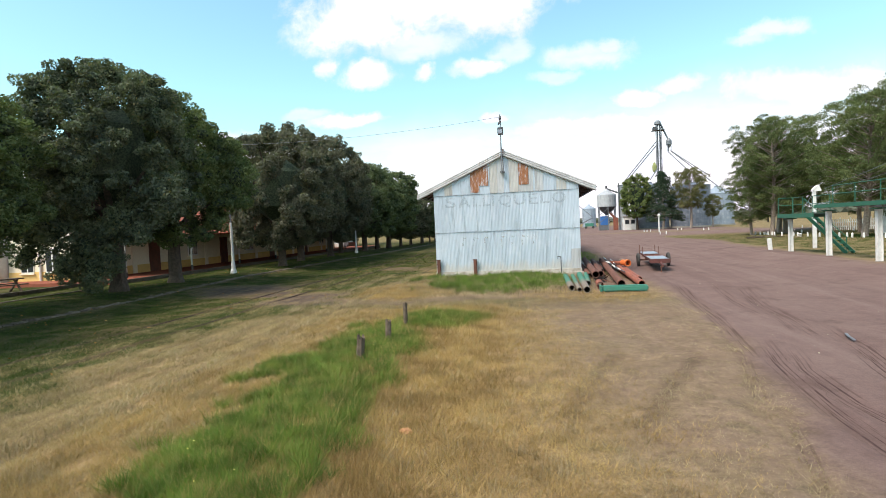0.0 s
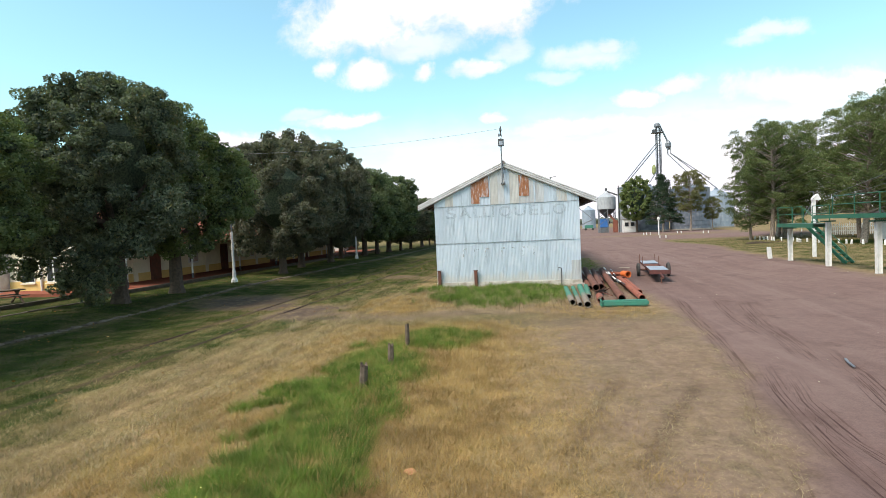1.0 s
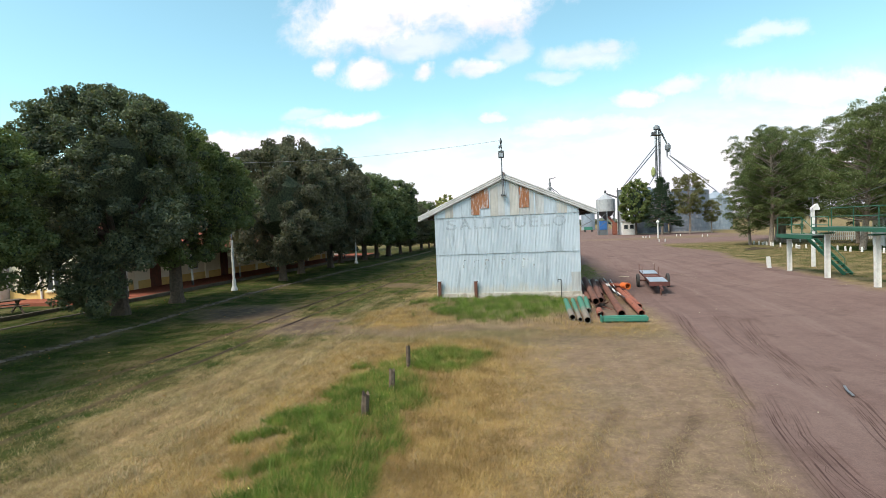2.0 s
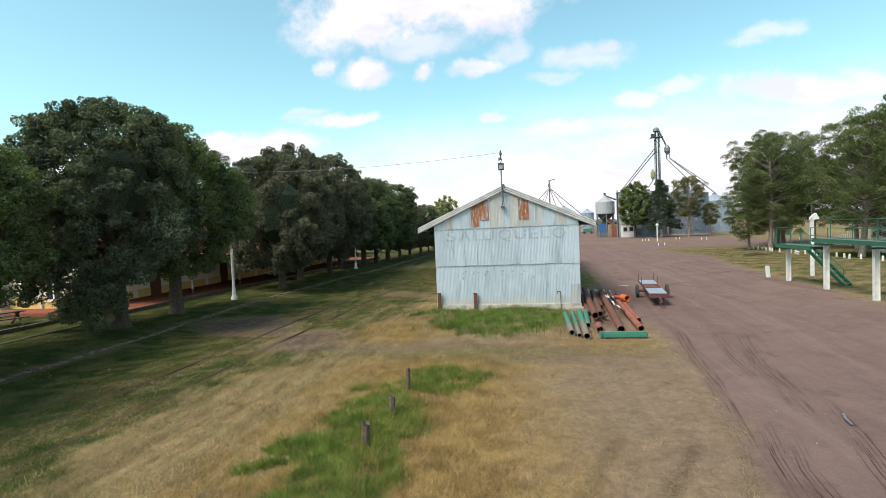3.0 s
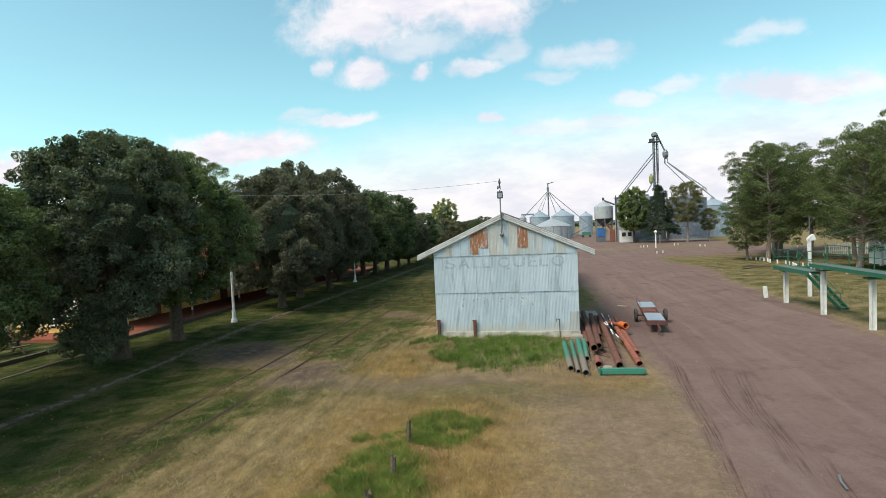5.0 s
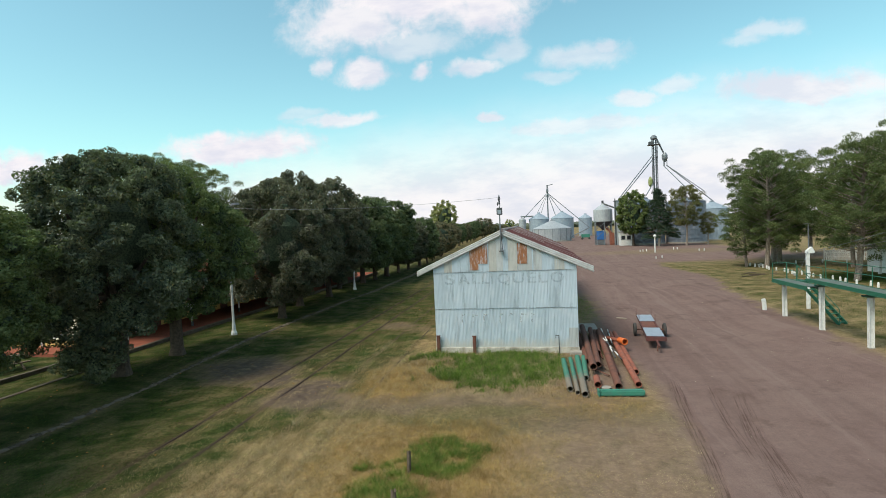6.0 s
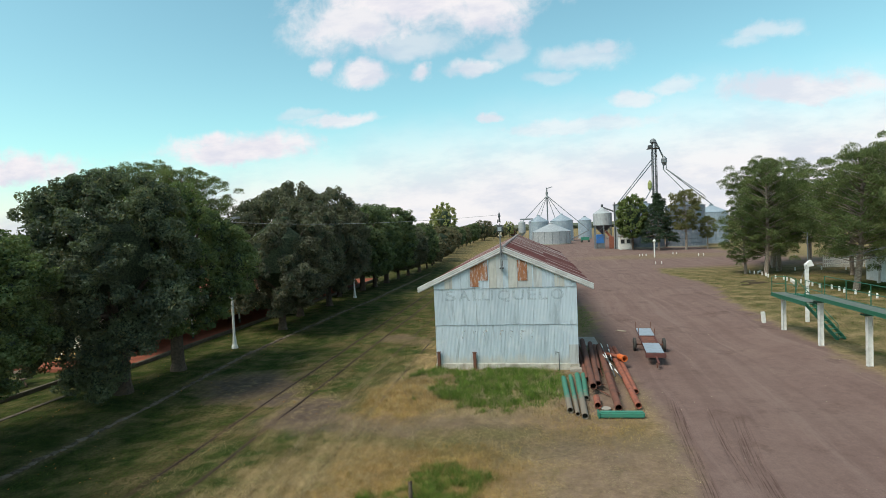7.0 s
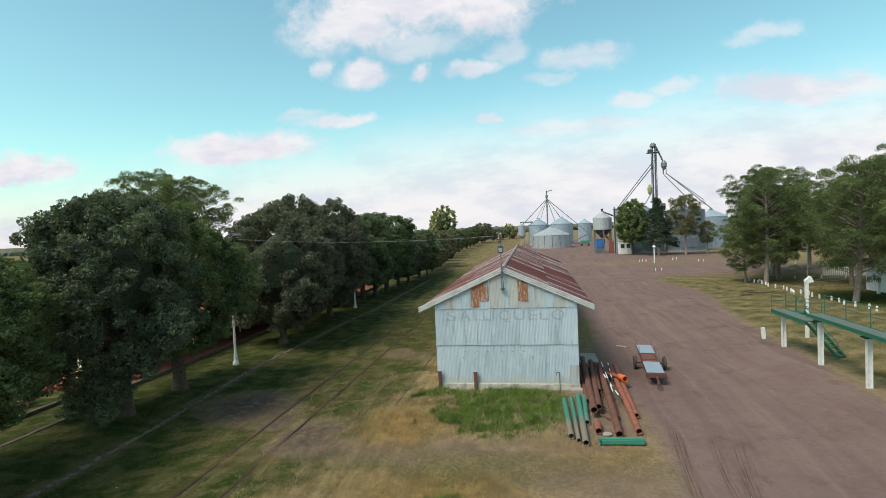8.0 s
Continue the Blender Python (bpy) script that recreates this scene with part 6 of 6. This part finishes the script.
def pine(name, label, seed, high, rad, bare, trunk_r, mat, group, boughs=54, lean=(0, 0), needle=0.125, per_pad=240, cone=False, pad=1.0):
    """A pine: trunk, boughs that rise at their ends, and small pads of needles along them, with gaps between."""
    g = np.random.RandomState(seed)
    tree = thing(name, label, "tree", group)
    bm = bmesh.new()
    pts = [Vector((lean[0] * t + 0.15 * math.sin(5 * t), lean[1] * t, -0.2 + (high * 0.93) * t)) for t in np.linspace(0, 1, 8)]
    for i, (a, b) in enumerate(zip(pts, pts[1:])):
        rod(a, b, trunk_r * (1.12 - 0.14 * i), 9, trunk_r * (1.12 - 0.14 * (i + 1)), bm)
    pads = []
    for k in range(boughs):
        t = (k + g.uniform(0, 1)) / boughs
        z0 = bare + (high * 0.9 - bare) * t
        if cone:
            reach = rad * (1.03 - t) ** 0.85
        else:
            reach = rad * min(0.55 + 1.1 * t, 1.0, 2.6 * (1.04 - t) ** 0.75) * g.uniform(0.72, 1.08)
        ph = k * 2.39996 + g.uniform(-0.5, 0.5)
        f = (z0 + 0.2) / (high * 0.93)
        root = np.array((lean[0] * f, lean[1] * f, z0 - 0.25 * reach * (0 if cone else 1)))
        rise = (-0.12 if cone else 0.28 + 0.35 * t) * reach
        end = root + np.array((reach * math.cos(ph), reach * math.sin(ph), rise))
        rod(Vector(root), Vector(end), trunk_r * 0.22, 5, trunk_r * 0.06, bm)
        n = max(2, int(reach * 0.85))
        for i in range(n):
            s = 0.50 + 0.54 * (i + g.uniform(0, 1)) / n
            c = root + (end - root) * s + g.normal(0, 0.42, 3)
            r = g.uniform(0.5, 0.95) * pad * (0.8 + 0.2 * rad / 5)
            pads.append((*c, r * 1.05, r * 1.05, r * 0.85))
    part("trunk", bm, BARK_PINE, tree)
    pads = np.array(pads)
    n = len(pads) * per_pad
    which = np.repeat(np.arange(len(pads)), per_pad)
    d = g.normal(size=(n, 3))
    d /= np.linalg.norm(d, axis=1, keepdims=True)
    d[:, 2] = np.where(d[:, 2] < -0.35, -d[:, 2], d[:, 2])
    c = pads[which, :3] + d * (g.uniform(0.25, 1, n) ** 0.5)[:, None] * pads[which, 3:]
    along = d * (1, 1, 0.5) + np.array((0, 0, 0.5)) + 0.8 * g.normal(size=(n, 3))
    along /= np.linalg.norm(along, axis=1, keepdims=True)
    across = np.cross(along, g.normal(size=(n, 3)))
    across /= np.linalg.norm(across, axis=1, keepdims=True) + 1e-9
    s = (needle * g.uniform(0.6, 1.3, n))[:, None]
    v = np.stack([c - along * s, c - across * s * 0.22, c + along * s, c + across * s * 0.22], 1).reshape(-1, 3)
    link("crown", mesh_arrays("crown", v, np.arange(4 * n).reshape(n, 4)), (mat,), tree)
    return tree


PINE = "tall green pine with bare lower trunk on the lawn"
PINES = "pines beside the yard"
p0 = pine("pine_tree", PINE, 3, 16.0, 5.1, 2.9, 0.27, NEEDLE, PINES, lean=(0.5, 0.3), boughs=92)
p0.matrix_basis = pose(30.3, 74.0, 0)
p1 = pine("pine_tree", PINE, 4, 15.6, 5.5, 2.8, 0.30, NEEDLE, PINES, lean=(-0.8, 0.5), boughs=86)
p1.matrix_basis = pose(33.8, 78.5, 0)
p2 = pine("pine_tree", PINE, 6, 14.2, 5.2, 3.2, 0.28, NEEDLE, PINES, lean=(0.6, -0.6), boughs=86)
p2.matrix_basis = pose(31.3, 56.5, gz(31, 56))
p3 = pine("pine_tree", PINE, 9, 15.0, 5.6, 3.6, 0.28, NEEDLE, PINES, lean=(-0.6, 0.8), boughs=86)
p3.matrix_basis = pose(34.6, 51.0, gz(34, 51))
for x, y, s, src in ((28.6, 76.0, 0.6, p1), (36.8, 88, 0.9, p0), (41, 66, 1.0, p2), (38.8, 71, 0.85, p3), (45, 72, 1.0, p1), (40, 51, 1.05, p2), (50, 62, 1.0, p0), (44, 92, 0.9, p3), (34.9, 83, 0.9, p2), (-43.0, 62.0, 1.10, p1), (-48.8, 62.5, 1.17, p0), (-54.5, 61.5, 1.08, p3)):
    copy_thing(src, pose(x, y, gz(x, y), 0, 0, 40 * x) @ Matrix.Diagonal((s, s, s, 1)))
SILO_TREES = "trees before the silos"
a = broadleaf("round_tree", "round green tree standing before the silos", 31, 14.0, 3.6, 3.6, 0.26, 0.15, 36, LEAF_LIGHT, group=SILO_TREES, lumps_n=120, low=3.2, sprays=4)
a.matrix_basis = pose(26.0, 141.5, 0)
a = pine("cedar_tree", "dark blue-green cedar standing before the silos", 33, 14.8, 4.6, 2.6, 0.28, NEEDLE_BLUE, SILO_TREES, boughs=96, cone=True, needle=0.22, per_pad=110, pad=1.0)
a.matrix_basis = pose(31.5, 138.0, 0)
a = pine("pine_tree", "airy pine with bare trunk before the silos", 35, 15.0, 3.9, 4.6, 0.28, NEEDLE_OLIVE, SILO_TREES, boughs=70, needle=0.22, per_pad=110, pad=1.1)
a.matrix_basis = pose(37.4, 136.0, 0)
b = copy_thing(a, pose(42.8, 137.5, 0, 0, 0, 80) @ Matrix.Diagonal((0.55, 0.55, 0.55, 1)))
b["label"] = "small thin pine before the silos"
# far trees along the line
pale = broadleaf("poplar", "tall pale green tree far along the railway", 41, 20.0, 6.0, 4.0, 0.35, 0.30, 10, LEAF_PALE, group="far trees along the line", lumps_n=60, sprays=3)
pale.matrix_basis = pose(-42, 258, 0)
bare = broadleaf("autumn_tree", "thin greyish brown autumn tree along the railway", 43, 11.0, 4.4, 2.6, 0.25, 0.17, 15, LEAF_BROWN, group="far trees along the line", lumps_n=70, sprays=3)
bare.matrix_basis = pose(-20.5, 119, 0) @ Matrix.Diagonal((0.8, 0.8, 0.75, 1))
FAR = "distant tree beyond the railway line"
for k, (x, y, s, src) in enumerate(((-19.9, 99.5, 0.8, bare), (-20.1, 106, 0.75, bare), (-20.8, 112, 0.7, bare), (-21.5, 127, 0.8, bare), (-22.5, 138, 0.75, bare), (-23.4, 150, 0.95, bare), (-24.8, 161, 0.95, bare), (-25.2, 173, 0.76, t3), (-25.6, 186, 0.72, t3), (-26, 199, 0.95, bare), (-26, 213, 0.76, t3), (-26.2, 228, 0.8, t3), (-26.4, 243, 0.85, t3), (-24.0, 272, 1.3, bare), (-26, 280, 0.9, bare), (-27, 310, 0.8, bare), (-34, 210, 1.0, bare), (-38, 232, 0.95, bare),
                                    (-36, 262, 0.8, bare), (-31, 270, 0.7, bare), (-27, 255, 0.6, bare), (-26, 285, 0.8, bare), (-21, 300, 0.9, bare), (-17, 330, 0.8, bare), (-48, 240, 0.9, bare), (-12, 360, 0.7, bare),
                                    (60, 190, 0.6, t3), (72, 180, 0.7, t3), (30, 290, 0.5, t3), (-46, 262, 0.8, pale), (-14, 345, 0.5, pale))):
    c = copy_thing(src, pose(x, y, 0, 0, 0, 33 * k) @ Matrix.Diagonal((s, s, s, 1)))
    c["group"] = "far trees along the line"
    if src is not bare:
        c["label"] = FAR

# the woods on the horizon
g = np.random.RandomState(77)
bl = []
for k in range(420):
    az_ = -1.25 + 2.3 * k / 420 + g.uniform(-0.01, 0.01)
    d = g.uniform(620, 760)
    r = g.uniform(7, 15)
    bl.append((d * math.sin(az_), d * math.cos(az_), g.uniform(1, 3.0), r, r, g.uniform(3.5, 6.0)))
woods = part("woods", lumps(bl, 1.0), worn("far_woods", (0.07, 0.085, 0.06), (0.10, 0.105, 0.07), 0.05, 0.95))
tagged(woods, "low belt of hazy woods along the horizon", "woods", kind="stuff")


# ---- grass ----
def blades(name, label, mat, count, x0, x1, y0, y1, weight, tall_lo, tall_hi, width, seed, lean=0.45, nearer=True, grain=0.3, tries=3):
    """Single blades scattered over a stretch of the plan, thicker where weight(x, y) is high."""
    g = np.random.RandomState(seed)
    n = count * tries
    x = g.uniform(x0, x1, n)
    u = g.uniform(0, 1, n)
    y = y0 * (y1 / y0) ** u if nearer else y0 + (y1 - y0) * u
    keep = g.uniform(0, 1, n) < weight(x, y)
    x, y = x[keep][:count], y[keep][:count]
    n = len(x)
    tuft = 0.6 + 0.4 * wave_noise(x, y * grain, 0.7, seed + 1)
    h = g.uniform(tall_lo, tall_hi, n) * np.clip(tuft + 0.35, 0.45, 1.4)
    a = g.uniform(0, math.tau, n)
    wv = np.stack([np.cos(a), np.sin(a), np.zeros(n)], 1) * (width * g.uniform(0.6, 1.4, n) * (0.6 + 0.05 * y))[:, None]
    tip = np.stack([g.normal(0, lean, n) * h, g.normal(0, lean, n) * h, h], 1)
    base = np.stack([x, y, height_at(x, y) - 0.02], 1)
    v = np.stack([base - wv, base + wv, base + tip], 1).reshape(-1, 3)
    ob = link(name, mesh_arrays(name, v, np.arange(3 * n).reshape(n, 3)), (mat,))
    tagged(ob, label, "grass", kind="stuff")


def off_rails(x):
    return smooth01(np.min([np.abs(x - a) for a in (-12.38, -10.68, -8.55, -6.87)], axis=0), 0.05, 0.16)


def dry_weight(x, y):
    d, t, l, m = zones(x, y)
    return off_rails(x) * np.clip(1 - d * 1.25, 0, 1) * (1 - 0.75 * t) * (1 - 0.85 * l) * (1 - m)


def tall_weight(x, y):
    return zones(x, y)[1]


def lawn_weight(x, y):
    d, t, l, m = zones(x, y)
    return off_rails(x) * np.clip(l * 1.1 - d - m, 0, 1) * (0.35 + 0.65 * smooth01(wave_noise(x, y, 1.6, 9), -0.6, 0.5))


def siding_weight(x, y):
    near = np.maximum(smooth01(np.abs(x + 6.87), 0.28, 0.05), smooth01(np.abs(x + 8.55), 0.28, 0.05))
    return near * (1 - zones(x, y)[3]) * (1 - 0.5 * zones(x, y)[0])


def clump_weight(x, y):
    return dry_weight(x, y) * smooth01(x + 0.1 * (y - 8), 2.2, 0.2) * smooth01(wave_noise(x, y, 1.1, 31) + 0.6 * wave_noise(x, y, 0.4, 32), 0.25, 0.9)


blades("mown_straw", "straw-coloured grass mown in long swaths", BLADE_STRAW, 190000, -12.5, -3.4, 4.2, 31.0, lambda x, y: dry_weight(x, y) * smooth01(x, -3.4, -5.2), 0.025, 0.10, 0.0045, 101, 0.9)
blades("dry_grass", "short dry straw-coloured grass", BLADE_DRY, 240000, -5.4, 6.0, 4.2, 31.0, lambda x, y: dry_weight(x, y) * smooth01(x, -5.4, -3.6), 0.015, 0.065, 0.0038, 111, 0.9, grain=1.0)
blades("dry_tufts", "taller tufts of straw-coloured grass", BLADE_DRY, 80000, -10.5, 3.0, 4.2, 29.0, clump_weight, 0.06, 0.16, 0.004, 107, 0.7)
blades("siding_tufts", "dry tufts along the buried siding rails", BLADE_DRY, 12000, -9.2, -6.2, 4.2, 32.0, siding_weight, 0.08, 0.17, 0.006, 108, 0.5)
blades("golden_grass", "thick golden dry grass", BLADE_GOLD, 230000, -10.5, 4.5, 4.2, 27.0, lambda x, y: gold_at(x, y) * dry_weight(x, y), 0.04, 0.14, 0.004, 109, 0.75, grain=1.0)
blades("tall_grass", "tall green grass round the old posts", BLADE_GREEN, 130000, -6.8, 0.2, 4.2, 18.5, tall_weight, 0.08, 0.27, 0.0045, 102, 0.6, grain=1.0, tries=7)
blades("seed_grass", "tall golden grass stalks among the green", BLADE_GOLD, 80000, -7.0, 0.8, 4.2, 18.5, lambda x, y: np.clip(tall_weight(x, y) * 0.45 + 0.3 * smooth01(np.abs(x + 2.4), 2.6, 0.8), 0, 1) * (1 - zones(x, y)[0]), 0.10, 0.26, 0.0035, 103, 0.65, grain=1.0)
blades("dry_weeds", "dry stalks among the weeds before the shed", BLADE_DRY, 22000, -7.0, 3.0, 21.0, 28.2, lambda x, y: np.clip(tall_weight(x, y) * 0.7 + 0.25 * spot(x, y, -1.4, 25.2, 4.4, 3.6), 0, 1), 0.10, 0.30, 0.005, 110, nearer=False)
blades("weeds", "tall green weeds before the shed wall", BLADE_GREEN, 62000, -7.8, 3.2, 21.5, 28.25, tall_weight, 0.10, 0.36, 0.006, 104, nearer=False)
blades("fringe_grass", "yellow-green grass fringe along the shed wall", BLADE_GREEN, 5000, 2.9, 5.6, 37.0, 53.0, lambda x, y: spot(x + 0.5 * wave_noise(x, y, 1.4, 61), y, 3.9, 45.0, 1.0, 6.5), 0.04, 0.12, 0.003, 112, nearer=False, tries=6)
blades("lawn_grass", "short patchy green grass", BLADE_LAWN, 170000, -26.0, -7.5, 7.0, 60.0, lawn_weight, 0.03, 0.10, 0.006, 105, 0.7)
blades("verge_grass", "short grass on the verge under the walkway", BLADE_LAWN, 120000, 16.0, 42.0, 24.0, 80.0, lawn_weight, 0.03, 0.08, 0.005, 106, 0.8)


# ---- small litter ----
def litter(name, label, mat, count, place, size, seed, lift=0.0):
    """Small flat bits scattered over the grass."""
    g = np.random.RandomState(seed)
    x, y, z = place(g, count)
    n = len(x)
    c = np.stack([x, y, z + lift], 1)
    nrm = g.normal(0, 0.5, (n, 3)) + (0, 0, 1)
    nrm /= np.linalg.norm(nrm, axis=1, keepdims=True)
    v, f = leaf_quads(c, nrm, size, g, 0.7)
    tagged(link(name, mesh_arrays(name, v, f), (mat,)), label, "litter", kind="stuff")


def on_lawn(g, n):
    x, y = g.uniform(-24, -9, n), g.uniform(8, 45, n)
    return x, y, height_at(x, y) + 0.05


def in_tall(g, n):
    x, y = g.uniform(-6, -1, n * 8), g.uniform(4.5, 17, n * 8)
    keep = g.uniform(0, 0.9, n * 8) < tall_weight(x, y)
    x, y = x[keep][:n], y[keep][:n]
    return x, y, height_at(x, y) + g.uniform(0.2, 0.36, len(x))


def on_yard(g, n):
    x, y = g.uniform(5, 16, n), g.uniform(7, 50, n)
    return x, y, height_at(x, y) + 0.015


litter("fallen_leaves", "brown and orange fallen leaves on the lawn", foliage("fallen_leaf", (0.20, 0.09, 0.03), (0.38, 0.17, 0.05), (0.42, 0.32, 0.12)), 380, on_lawn, 0.036, 201)
litter("wild_flowers", "small pale yellow wild flowers in the tall grass", foliage("flower", (0.55, 0.50, 0.12), (0.72, 0.66, 0.22), (0.8, 0.8, 0.7)), 140, in_tall, 0.011, 202)
litter("yard_stones", "small pale stones lying on the dirt yard", foliage("pebble", (0.25, 0.21, 0.18), (0.45, 0.40, 0.36), (0.6, 0.58, 0.55)), 150, on_yard, 0.022, 203)
for k, (x, y, turn) in enumerate(((24.6, 63.2, 20), (26.2, 64.6, -10), (25.4, 66.4, 35))):
    bm = bmesh.new()
    g = np.random.RandomState(300 + k)
    for i in range(7):
        a = Vector((g.uniform(-1.2, 1.2), g.uniform(-0.3, 0.3), 0.08))
        rod(a, a + Vector((g.uniform(-0.9, 0.9), g.uniform(-0.5, 0.5), g.uniform(0.0, 0.22))), 0.03, 5, 0.012, bm)
    rod(Vector((-1.5, 0, 0.06)), Vector((1.5, 0.1, 0.09)), 0.05, 6, 0.025, bm)
    ob = part("fallen_branch", bm, BARK)
    ob.matrix_basis = pose(x, y, gz(x, y), 0, 0, turn)
    tagged(ob, "dry broken branch lying on the grass", "branch", "fallen branches")
